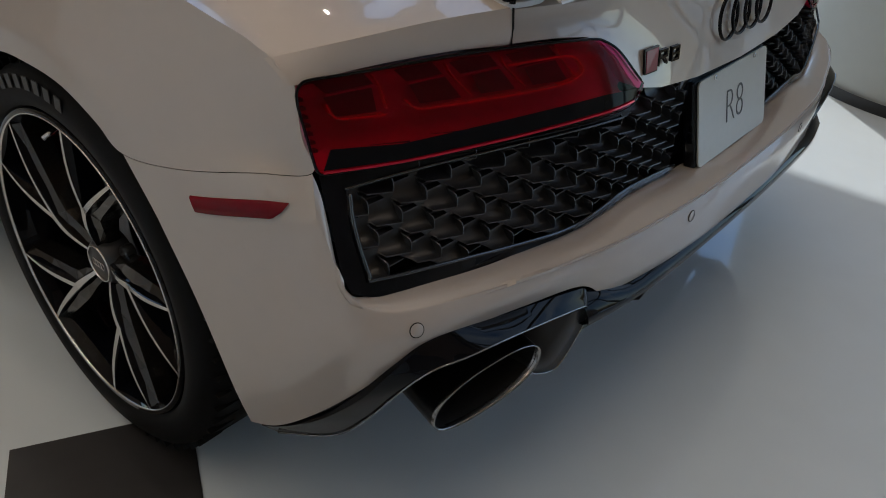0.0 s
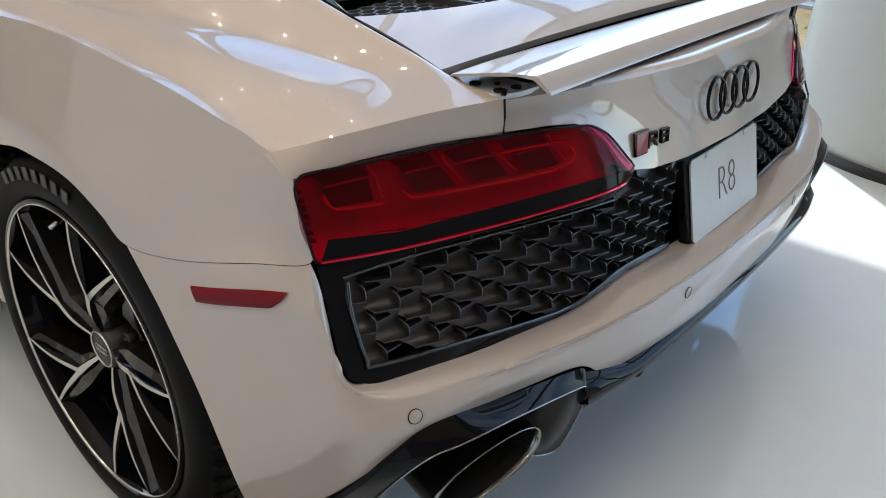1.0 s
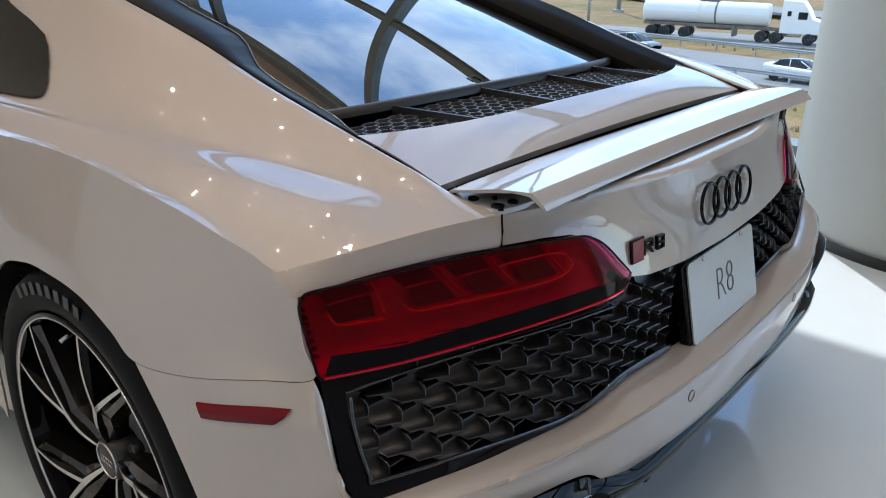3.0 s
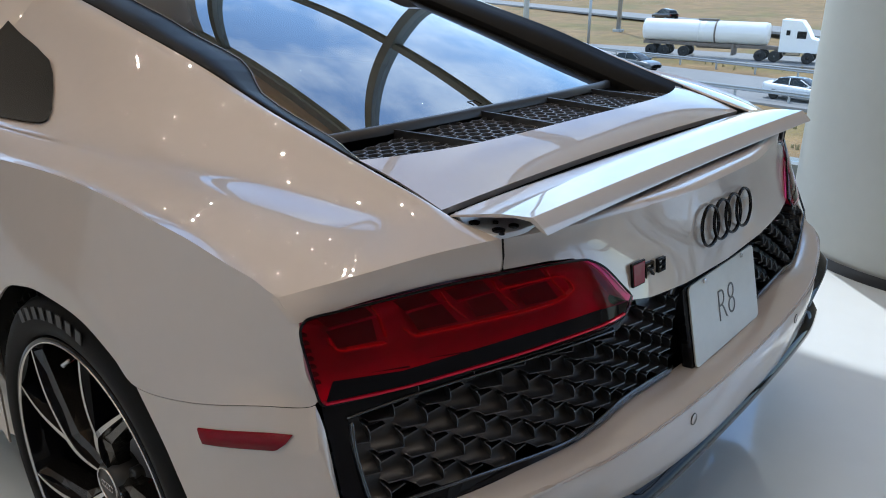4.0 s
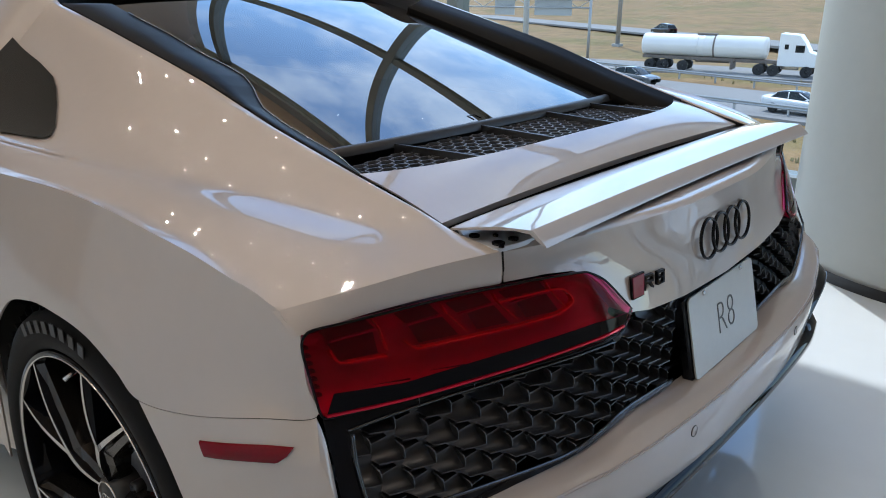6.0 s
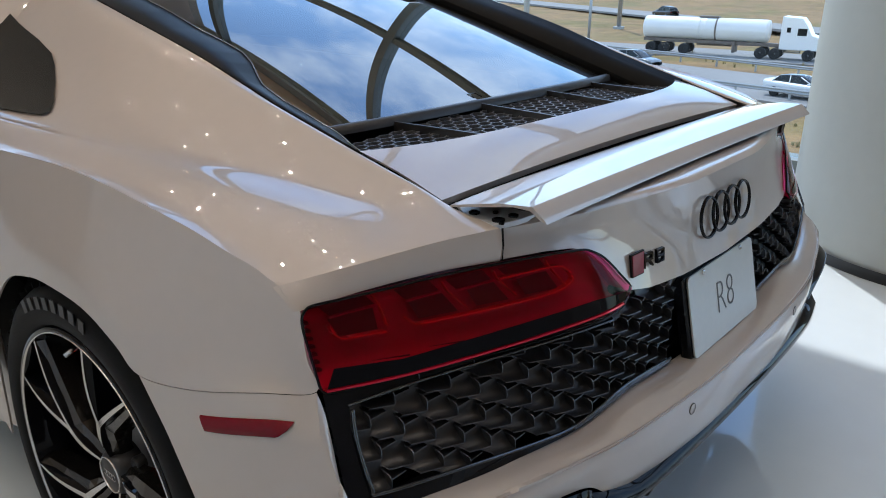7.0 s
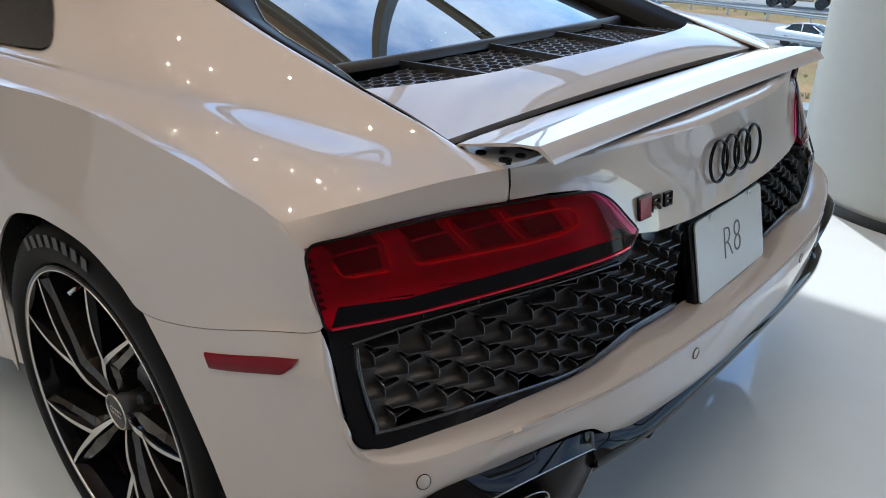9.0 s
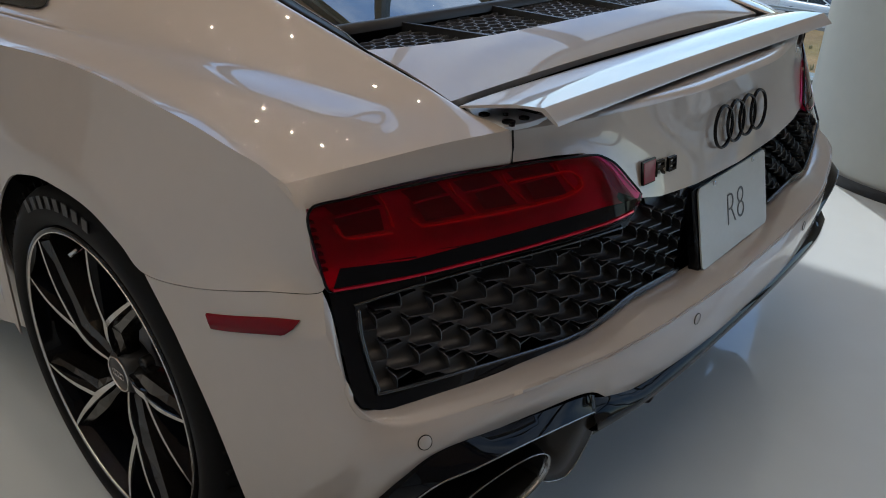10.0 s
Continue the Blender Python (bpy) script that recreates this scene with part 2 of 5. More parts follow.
# glass front: head beam, sill, posts and transom are one fixed frame
part("head_beam", box_bm((FX, Y0, TOP), (FX + 0.25, Y1, 6.50)), PLASTER)
tagged(bpy.data.objects["head_beam"], "white head beam above the glass front", "beam", kind="structure")
part("facade_sill", box_bm((FX, Y0, 0.0), (FX + 0.20, Y1, 0.10), 0.004), FRAME)
tagged(bpy.data.objects["facade_sill"], "grey metal sill below the glass front", "sill", kind="structure")
facade = thing("window_1", "tall glass showroom front with grey metal posts", "window", (FX, 0, 0))
tagged(facade, kind="structure")
posts = [3.62 + 2.72 * k for k in range(-3, 2)]
for y in posts:
    p = part("window_post", box_bm((0.0, y - 0.05, 0.10), (0.16, y + 0.05, TOP), 0.006), FRAME, facade)
ends = [Y0] + posts + [Y1]
for a, b in zip(ends[:-1], ends[1:]):
    part("transom", box_bm((0.02, a + 0.052, 3.10), (0.14, b - 0.052, 3.22), 0.004), FRAME, facade)
    for z0, z1 in ((0.102, 3.098), (3.222, TOP - 0.002)):
        pane = part("pane", box_bm((0.075, a + 0.052, z0), (0.087, b - 0.052, z1)), PANE, facade)
        pane.visible_shadow = False


def cylinder_grid(cx, cy, r, z0, z1, n=96, flare=0.0):
    w = np.linspace(0, 2 * np.pi, n)
    zs = np.linspace(z0, z1, 3)
    return np.stack([np.stack([cx + r * np.cos(w), cy + r * np.sin(w), np.full(n, z)], -1) for z in zs], 1)


column = thing("column", "round white plastered column with black skirting", "column", (2.53, 0.025, 0))
tagged(column, kind="structure")
sheet("shaft", cylinder_grid(0, 0, 0.70, 0.0, 6.50), PLASTER, column)
sheet("skirting", cylinder_grid(0, 0, 0.712, 0.0, 0.045), BASEBLACK, column, "black skirting band")

# dark floor inlay below the wheel
ang = math.atan2(-0.10, 0.185)
ux, uy = Vector((math.cos(ang), math.sin(ang), 0)), Vector((-math.sin(ang), math.cos(ang), 0))
c0 = Vector((-1.121, 0.876, 0.003))
slab("floor_inlay", [c0, c0 + ux * 0.31, c0 + ux * 0.31 - uy * 1.1, c0 - uy * 1.1], (0, 0, -0.002), MATBLACK, None)
tagged(bpy.data.objects["floor_inlay"], "black square inlay in the pale floor", "floor inlay", kind="structure")

# downlights in the ceiling
first = thing("downlight", "small round recessed ceiling spotlight, lit warm", "downlight", (-5.65, -2.1, 6.50), "ceiling spotlights")
w = np.linspace(0, 2 * np.pi, 17)
ring = np.stack([np.stack([r * np.cos(w), r * np.sin(w), np.full(17, z)], -1) for r, z in ((0.032, 0.0), (0.030, -0.010), (0.019, -0.010), (0.015, -0.002))], 1)
sheet("rim", ring, PLASTER, first)
put("glow", mesh_from("glow", [(0.015 * math.cos(a), 0.015 * math.sin(a), -0.004) for a in w[:-1]], [tuple(range(16))[::-1]], LAMPGLOW, False), first)
spots = random.Random(11)
for ix in range(9):
    for iy in range(9):
        if ix or iy:
            copy_thing(first, pose(-5.65 + 1.0 * ix + spots.uniform(-.12, .12), -2.1 + 1.0 * iy + 0.45 * (ix % 2) + spots.uniform(-.15, .15), 6.50))


# ---------- outside: ground, roads ----------
ROADDIR, OUT = Vector((0.16, 0.987, 0)).normalized(), Vector((0.987, -0.16, 0)).normalized()
GRASS = material("dry_grass", (0.24, 0.145, 0.055), 0.95, vary=0.45, scale=0.45, bump=0.3, bump_scale=3)
gnt = GRASS.node_tree
patch, tone, green = (gnt.nodes.new("ShaderNode" + k) for k in ("TexNoise", "ValToRGB", "Mix"))
patch.inputs["Scale"].default_value, patch.inputs["Detail"].default_value = 0.11, 7
tone.color_ramp.elements[0].position, tone.color_ramp.elements[1].position = 0.47, 0.66
green.data_type, green.blend_type = "RGBA", "MULTIPLY"
green.inputs["B"].default_value = (0.70, 0.86, 0.62, 1)
gbsdf = gnt.nodes["Principled BSDF"]
gcol = gbsdf.inputs["Base Color"].links[0].from_socket
gnt.links.new(gnt.nodes["Texture Coordinate"].outputs["Object"], patch.inputs["Vector"])
gnt.links.new(patch.outputs["Fac"], tone.inputs["Fac"])
gnt.links.new(tone.outputs["Color"], green.inputs["Factor"])
gnt.links.new(gcol, green.inputs["A"])
gnt.links.new(green.outputs["Result"], gbsdf.inputs["Base Color"])
ASPH = material("asphalt_pale", (0.24, 0.232, 0.222), 0.9, vary=0.12, scale=0.3)
GALV = material("galvanised", (0.36, 0.37, 0.37), 0.5, 0.5, vary=0.1)
SHRUB = material("roadside_tufts", (0.30, 0.25, 0.12), 0.95, vary=0.4, scale=0.5)


def ground_z(s):
    return float(np.interp(s, [3.7, 9, 30, 44, 50, 80, 112, 135, 175, 400, 1600], [-8.2, -8.4, -8.0, -7.3, -7.08, -7.08, -6.5, -6.0, -4.4, 6, 40]))


ss = np.concatenate([np.linspace(3.7, 180, 130), np.linspace(190, 1800, 30)])
rr = np.concatenate([np.linspace(-1200, -120, 10), np.linspace(-110, 200, 120), np.linspace(220, 1500, 12)])
G = np.array([[(*(OUT * s + ROADDIR * r).xy, ground_z(s) + 0.12 * noise.noise((s * .2, r * .2, 0))) for r in rr] for s in ss])
sheet("ground", G, GRASS, None)
tagged(bpy.data.objects["ground"], "dry grassy ground rising beyond the highway", "ground", kind="structure")


def strip(name, a, b, wide, z, mat, label):
    """A road between two places, wide metres across."""
    a, b = Vector((*a, 0)), Vector((*b, 0))
    d = (b - a).normalized()
    n = Vector((d.y, -d.x, 0)) * wide / 2
    slab(name, [(p.x, p.y, z) for p in (a - d * 260 - n, a - d * 260 + n, b + d * 300 + n, b + d * 300 - n)], (0, 0, -0.3), mat, None)
    tagged(bpy.data.objects[name], label, "road", kind="structure")


strip("road_near", (56.5, 14), (58.5, 27), 12.5, -6.98, ASPH, "pale asphalt carriageway of the highway")
strip("road_mid", (78.0, 22), (76.0, 38), 9.0, -6.96, ASPH, "pale asphalt carriageway carrying a tanker")
strip("road_far", (104, 29), (124, 67), 8.0, -6.02, ASPH, "pale asphalt slip road on the slope")


def make_rail(a, b, name_label):
    """A guard rail of folded steel on posts from a to b, reaching past both."""
    a, b = Vector((*a, 0)), Vector((*b, 0))
    d = (b - a).normalized()
    a, b = a - d * 60, b + d * 90
    n = Vector((d.y, -d.x, 0))
    rail = thing("guard_rail", name_label, "guard rail", (a.x, a.y, -7.05))
    length = (b - a).length
    prof = [(0.0, .50), (.05, .55), (.0, .62), (.0, .66), (.05, .73), (.0, .80), (-.03, .80), (-.03, .50), (.0, .50)]
    g = [[tuple(d * t - n * o + Vector((0, 0, z))) for o, z in prof] for t in np.linspace(0, length, 2)]
    sheet("beam", g, GALV, rail, smooth=False)
    me = None
    t = 0.0
    while t < length:
        if me is None:
            bm = box_bm((-.07, -.07, -.4), (.07, .07, .78))
            post = part("post", bm, GALV, rail)
            me = post.data
        else:
            post = put("post", me, rail)
        post.location = d * t + n * .12
        t += 3.8
    return rail


make_rail((51.8, 14.8), (53.2, 26.2), "grey steel guard rail at the near edge of the highway")
make_rail((65.4, 18.5), (70.2, 41.8), "grey steel guard rail between the carriageways")


def pole(name, label, cat, x, y, z0, z1, r):
    th = thing(name, label, cat, (x, y, z0))
    tube("shaft", [(0, 0, -0.3), (0, 0, (z1 - z0) * .5), (0, 0, z1 - z0)], [r, r * .9, r * .75], GALV, th, "", 12)
    part("base_plate", box_bm((-r * 1.8, -r * 1.8, -.25), (r * 1.8, r * 1.8, .12), .02), GALV, th)
    return th


pole("street_lamp", "tall grey steel lamp pole beside the highway", "lamp pole", 28.0, 20.1, -8.0, 9.0, .14)
pole("sign_pole", "thick grey steel pole on the grass slope", "sign pole", 98.5, 53.5, -6.75, 12.0, .32)
gan = thing("sign_gantry", "grey steel sign gantry seen from behind", "sign gantry", (80.5, 47.6, -7.0))
gd = Vector((-.42, .907, 0)).normalized()
for k, t in enumerate((0.0, 17.0)):
    tube("column", [gd * t + Vector((0, 0, -.3)), gd * t + Vector((0, 0, 7.2))], .17, GALV, gan, "", 10)
for z in (5.6, 6.5):
    tube("chord", [Vector((0, 0, z)), gd * 17 + Vector((0, 0, z))], .09, GALV, gan, "", 8)
for k in range(12):
    a, b = gd * (17 * k / 12), gd * (17 * (k + 1) / 12)
    tube("lattice_bar", [a + Vector((0, 0, 5.6 if k % 2 else 6.5)), b + Vector((0, 0, 6.5 if k % 2 else 5.6))], .045, GALV, gan, "", 6)
for t0, t1 in ((2.2, 6.6), (9.0, 11.4)):
    a, b = gd * t0, gd * t1
    off = Vector((gd.y, -gd.x, 0)) * .35
    slab("sign_panel", [a + off + Vector((0, 0, 4.7)), b + off + Vector((0, 0, 4.7)), b + off + Vector((0, 0, 8.0)), a + off + Vector((0, 0, 8.0))], off * .2, GALV, gan, "plain grey back of a road sign")

# tanker
TANKW = material("tank_white", (0.74, 0.73, 0.71), 0.3, vary=0.06, scale=0.8)
GRIME = material("tank_grime", (0.16, 0.13, 0.11), 0.7, vary=0.4, scale=2)
TYRE = material("far_tyre", (0.02, 0.02, 0.02), 0.8, vary=0.2)
CABW = material("cab_white", (0.76, 0.76, 0.76), 0.25, coat=0.5, vary=0.03)
CARWHITE = material("car_white", (0.72, 0.72, 0.72), 0.25, coat=0.8, vary=0.03)
CARGREY = material("car_grey", (0.10, 0.105, 0.11), 0.3, 0.4, coat=0.8, vary=0.05)
CARBLACK = material("car_dark", (0.03, 0.032, 0.035), 0.3, 0.2, coat=0.8, vary=0.05)


def wheel_at(parent, x, y, z, r, w):
    wl = new("wheel")
    wl.parent, wl.location = parent, (x, y, z)
    g = [[(xx, rr * math.cos(a), rr * math.sin(a)) for xx, rr in ((-w / 2, r * .2), (-w / 2, r * .58), (-w / 2 + .02, r * .6), (-w / 2, r * .9), (-w / 2 + .03, r), (w / 2 - .03, r), (w / 2, r * .9), (w / 2 - .02, r * .6), (w / 2, r * .2))] for a in np.linspace(0, 2 * math.pi, 25)]
    sheet("tyre", g, TYRE, wl)
    hubg = [[(xx, rr * math.cos(a), rr * math.sin(a)) for xx, rr in ((-w / 2 - .01, r * .55), (-w / 2 - .03, r * .3), (-w / 2 - .03, .01))] for a in np.linspace(0, 2 * math.pi, 17)]
    sheet("rim", hubg, GALV, wl)


def make_tanker(at, turn):
    """Own axes: y ahead, x to the right."""
    t = thing("tanker_truck", "white articulated tank truck driving on the highway", "truck", at)
    t.rotation_euler = (0, 0, turn)
    prof = [(-6.3, .02), (-6.3, .75), (-6.2, 1.0), (-6.0, 1.05), (-.2, 1.05), (-.1, 1.08), (0, 1.05), (5.4, 1.05), (5.7, 1.0), (5.8, .75), (5.8, .02)]
    g = [[(r * math.cos(a), y, 2.45 + r * math.sin(a)) for y, r in prof] for a in np.linspace(0, 2 * math.pi, 41)]
    sheet("tank", g, TANKW, t, "white cylindrical tank with grimy bands")
    for y in (-.7, .9):
        g = [[(r * math.cos(a), yy, 2.45 + r * math.sin(a)) for yy, r in ((y - .08, 1.05), (y - .06, 1.09), (y + .06, 1.09), (y + .08, 1.05))] for a in np.linspace(0, 2 * math.pi, 41)]
        sheet("tank_band", g, GRIME if y > 0 else TANKW, t)
    part("manhole", box_bm((-.35, -.9, 3.48), (.35, 1.0, 3.66), .05), GRIME, t, "dark hatch on the tank")
    part("chassis", box_bm((-.45, -6.2, 1.05), (.45, 9.6, 1.38), .03), GRIME, t)
    part("landing_gear", box_bm((-.8, 2.6, .35), (.8, 2.85, 1.4), .03), GRIME, t)
    part("side_guard", box_bm((-1.12, -1.2, .75), (-1.06, 2.2, 1.3), .02), GRIME, t)
    for y in (-5.2, -3.9, -1.9, 6.6, 5.3, 9.5):
        for x in (-1.0, 1.0):
            wheel_at(t, x, y, .52, .52, .5)
    cab = new("cab")
    cab.parent = t
    tagged(cab, "white sleeper cab")
    slab("cab_shell", [(-1.2, 6.9, .95), (-1.2, 11.0, .95), (-1.2, 11.1, 1.9), (-1.2, 9.6, 2.3), (-1.2, 9.1, 3.2), (-1.2, 8.6, 3.8), (-1.2, 6.9, 3.9)], (2.4, 0, 0), CABW, cab, "", .06)
    for x in (-1.215, 1.195):
        part("side_window", box_bm((x, 8.35, 2.25), (x + .02, 9.15, 2.9), .005), DARKGLASS, cab)
        part("sleeper_window", box_bm((x, 7.4, 2.5), (x + .02, 7.75, 2.95), .005), DARKGLASS, cab)
    part("fuel_tank", box_bm((-1.2, 7.0, .5), (-.6, 8.6, .95), .08), CHROME, t)
    return t


tdir = Vector((.165, -.986, 0)).normalized()
make_tanker((75.3, 31.2, -6.95), math.atan2(tdir.y, tdir.x) - math.pi / 2)


def make_far_car(name, label, at, turn, mat, hatch=False):
    """A small parked-looking car with real parts; own axes: y ahead."""
    c = thing(name, label, "car", at)
    c.rotation_euler = (0, 0, turn)
    h = 1.62 if hatch else 1.45
    body = [(-2.25, .35, .72, .95), (-2.2, .30, .80, 1.02), (-1.4, .28, .88, .98), (0, .25, .90, .94), (1.2, .26, .90, .90), (1.95, .30, .84, .80), (2.25, .36, .70, .62)]
    g = []
    for y, z0, w, z1 in body:
        g.append([(-w * .9, y, z0), (-w, y, (z0 + z1) * .5), (-w * .93, y, z1), (0, y, z1 + .05), (w * .93, y, z1), (w, y, (z0 + z1) * .5), (w * .9, y, z0), (0, y, z0 - .02), (-w * .9, y, z0)])
    sheet("body", net(g, 40, 33), mat, c)
    rear = -2.15 if hatch else -1.75
    cab = [(rear, .78, .96, .98), (rear + .35, .68, .96, h - .12), (-.6, .64, .96, h), (.25, .64, .95, h - .03), (1.15, .76, .92, .96)]
    glass = [[(-w, y, z0), (-w * .92, y, z0 * .4 + z1 * .6), (-w * .78, y, z1), (0, y, z1 + .03), (w * .78, y, z1), (w * .92, y, z0 * .4 + z1 * .6), (w, y, z0)] for y, w, z0, z1 in cab]
    sheet("cabin_glass", net(glass, 24, 25), DARKGLASS, c, "dark cabin glass")
    roof = [[(-w * .76, y, z1 - .005), (0, y, z1 + .045), (w * .76, y, z1 - .005)] for y, w, z0, z1 in cab[1:4]]
    sheet("roof", net(roof, 16, 13), mat, c, "", .03)
    for s in (-1, 1):
        for y0, y1, z0, z1 in ((1.1, .2, .97, h - .05), (-.45, -.5, .97, h - .02), (rear + .05, rear + .40, .97, h - .13)):
            tube("roof_pillar", [(s * .77, y0, z0), (s * .60, y1, z1)], .035, mat, c, "", 6)
        part("mirror", box_bm((s * .98 - .09, .85, .95), (s * .98 + .09, 1.0, 1.08), .03), mat, c)
        part("head_lamp", box_bm((s * .58 - .16, 2.08, .60), (s * .58 + .16, 2.2, .74), .02), CHROME, c)
        part("rear_lamp", box_bm((s * .62 - .14, -2.25, .74), (s * .62 + .14, -2.16, .90), .02), MARKER, c)
        for y in (-1.4, 1.4):
            wheel_at(c, s * .80, y, .33, .33, .22)
    return c


near = math.atan2(.987, .16) - math.pi / 2
make_far_car("sedan", "white saloon car on the near carriageway", (53.5, 15.4, -6.97), near + math.pi, CARWHITE)
make_far_car("sedan", "dark grey saloon car on the near carriageway", (60.5, 31.2, -6.97), near + math.pi, CARGREY)
make_far_car("suv", "dark estate car on the slip road up the slope", (112.6, 53.5, -6.0), math.atan2(.885, .466) - math.pi / 2, CARBLACK, True)
# roadside tufts in the verge
tv, tf = [], []
rng = random.Random(4)
for k in range(500):
    s, r = rng.uniform(38, 47.5), rng.uniform(-20, 60)
    if rng.random() < .3:
        s = rng.uniform(62.2, 70)
    c = OUT * s + ROADDIR * r
    hgt = rng.uniform(.12, .38)
    for j in range(4):
        a = rng.uniform(0, 6.28)
        b = len(tv)
        z = ground_z(s)
        o = Vector((math.cos(a), math.sin(a), 0)) * rng.uniform(.05, .16)
        q = Vector((-o.y, o.x, 0)) * .6
        tv += [(c.x + o.x * .3 - q.x, c.y + o.y * .3 - q.y, z - .1), (c.x + o.x * .3 + q.x, c.y + o.y * .3 + q.y, z - .1), (c.x + o.x + q.x * .3, c.y + o.y + q.y * .3, z + hgt), (c.x + o.x - q.x * .4, c.y + o.y - q.y * .4, z + hgt * .8)]
        tf.append((b, b + 1, b + 2, b + 3))
put("roadside_tufts", mesh_from("roadside_tufts", tv, tf, SHRUB, False))
tagged(bpy.data.objects["roadside_tufts"], "dry weeds along the edge of the highway", "weeds", kind="stuff")

# ---------- the car ----------
car = thing("sports_car", "glossy beige sports coupe with black trim, parked on the floor", "car", (0, 0, 0))


def both(name, g, mat, label="", thick=0.0, parent=None):
    sheet(name, g, mat, parent or car, label, thick)
    return sheet(name, mirror_grid(g), mat, parent or car, label, thick)


def wing(a):
    """How far the tail sweeps forward, a metres from the middle."""
    a = abs(a)
    return 0.38 * ((a - 0.42) + math.hypot(a - 0.42, 0.05)) / 2


def ease(a, lo, hi):
    t = min(1.0, max(0.0, (a - lo) / (hi - lo)))
    return t * t * (3 - 2 * t)


def tail(x, z, out=0.0):
    """A place on the tail's face with panel and lamps; out: proud of it."""
    return np.array((x, 0.150 + (0.15 + 0.23 * ease(abs(x), 0.12, 0.45)) * (z - 0.64) + wing(x) - out, z))


def mesh_face(x, z, out=0.0):
    """A place on the grille's face."""
    return np.array((x, 0.160 + wing(x) * (0.5 + 0.5 * (z - 0.5) / 0.16) - out, z))


# lower side: from the lamp, the panel joint and the arch up to the shoulder ridge
low = [(-.850, .357, .760), (-.859, .338, .705), (-.858, .324, .664), (-.900, .378, .660), (-.936, .480, .640), (-.957, .573, .635),
       (-.960, .625, .664), (-.961, .700, .692), (-.961, .790, .699), (-.960, .890, .692), (-.958, 1.005, .65), (-.955, 1.12, .52), (-.95, 1.16, .28)]
ridge = [(-.854, .388, .786), (-.859, .404, .793), (-.863, .427, .803), (-.873, .471, .817), (-.881, .538, .834), (-.892, .615, .849),
         (-.899, .691, .861), (-.906, .767, .869), (-.910, .871, .871), (-.917, .993, .868), (-.921, 1.153, .861), (-.924, 1.294, .857), (-.927, 1.436, .853)]
side = []
for a, b in zip(low, ridge):
    a, b = np.array(a), np.array(b)
    out = min(1.0, np.linalg.norm(a - b) / 0.2)
    side.append([a, a * .72 + b * .28 - (.006 * out, 0, 0), a * .35 + b * .65 - (.012 * out, 0, 0), b])
SIDE = net(side, 73, 22)
for _ in range(260):  # fair the panel between its edges
    SIDE[1:-1, 1:-1] += .5 * ((SIDE[:-2, 1:-1] + SIDE[2:, 1:-1] + SIDE[1:-1, :-2] + SIDE[1:-1, 2:]) / 4 - SIDE[1:-1, 1:-1])
# hip and pillar: from the ridge over the flank's top to the edge of deck and rear glass
edge = [(-.575, .261, .819), (-.578, .337, .831), (-.576, .387, .842), (-.576, .463, .861), (-.579, .53, .879), (-.581, .613, .901),
        (-.585, .723, .931), (-.588, .819, .961), (-.590, .916, .991), (-.592, 1.031, 1.021), (-.593, 1.157, 1.051), (-.594, 1.273, 1.079), (-.595, 1.445, 1.118)]
# the crest of the band over the lamp, where shoulder and band meet
bandtop = spline([(-.854, .388, .786), (-.766, .343, .800), (-.667, .302, .812), (-.576, .262, .819)], 20)
hip = []
hollow = (.86, .83, .78, .69, .63, .57, .49, .38, .22, .13, .11, .10, .10)  # how far in the flat hollow of the shoulder lies
for k, (b, d) in enumerate(zip(ridge, edge)):
    b, d, vf = np.array(b), np.array(d), hollow[k]
    up = .75 - .53 * ease(k, 0, 7)
    share = (0, .30 * vf, .66 * vf, vf, vf + .30 * (1 - vf), vf + .66 * (1 - vf), vf + .90 * (1 - vf), 1)
    climb = (0, .62 * up, up, .95 * up, up + .20 * (1 - up), up + .64 * (1 - up), up + .99 * (1 - up), 1)
    hip.append([b + (d - b) * (t, t, h) for t, h in zip(share, climb)])
HIP = net(hip, 73, 46)
for _ in range(450):
    HIP[1:-1, 1:-1] += .45 * ((HIP[:-2, 1:-1] + HIP[2:, 1:-1]) / 2 - HIP[1:-1, 1:-1])
for _ in range(14):
    HIP[1:-1, 1:-1] += .5 * ((HIP[:-2, 1:-1] + HIP[2:, 1:-1] + HIP[1:-1, :-2] + HIP[1:-1, 2:]) / 4 - HIP[1:-1, 1:-1])
top46 = np.array([np.interp(np.linspace(0, 19, 46), np.arange(20), bandtop[:, c]) for c in range(3)]).T
miss = top46 - HIP[0]
for i in range(14):
    HIP[i] += miss * (1 - ease(i, 0, 14))
for i in range(73):  # the arch's flat band breaks over into the bulging side
    reach = np.concatenate([[0], np.cumsum(np.linalg.norm(np.diff(SIDE[i], axis=0), axis=1))])
    SIDE[i, :, 0] -= .0060 * ease(i, 26, 36) * np.interp(reach, [0, .046, .056, .10, .17], [0, 1, 1, .45, 0])
both("quarter_panel", np.concatenate([SIDE, HIP[:, 1:]], 1), PAINT, thick=0.004)
# upright band over the lamp, from the hip's corner to the boot joint
bandlow = spline([(-.850, .357, .760), (-.763, .330, .768), (-.662, .293, .773), (-.576, .259, .772)], 20)
band = np.stack([bandlow, bandlow * .5 + bandtop * .5 + (0, -.004, 0), bandtop], 1)
both("lamp_surround", np.concatenate([band[:1] + (-.006, .008, -.002), band]), PAINT, thick=0.004)  # tucked under the quarter panel

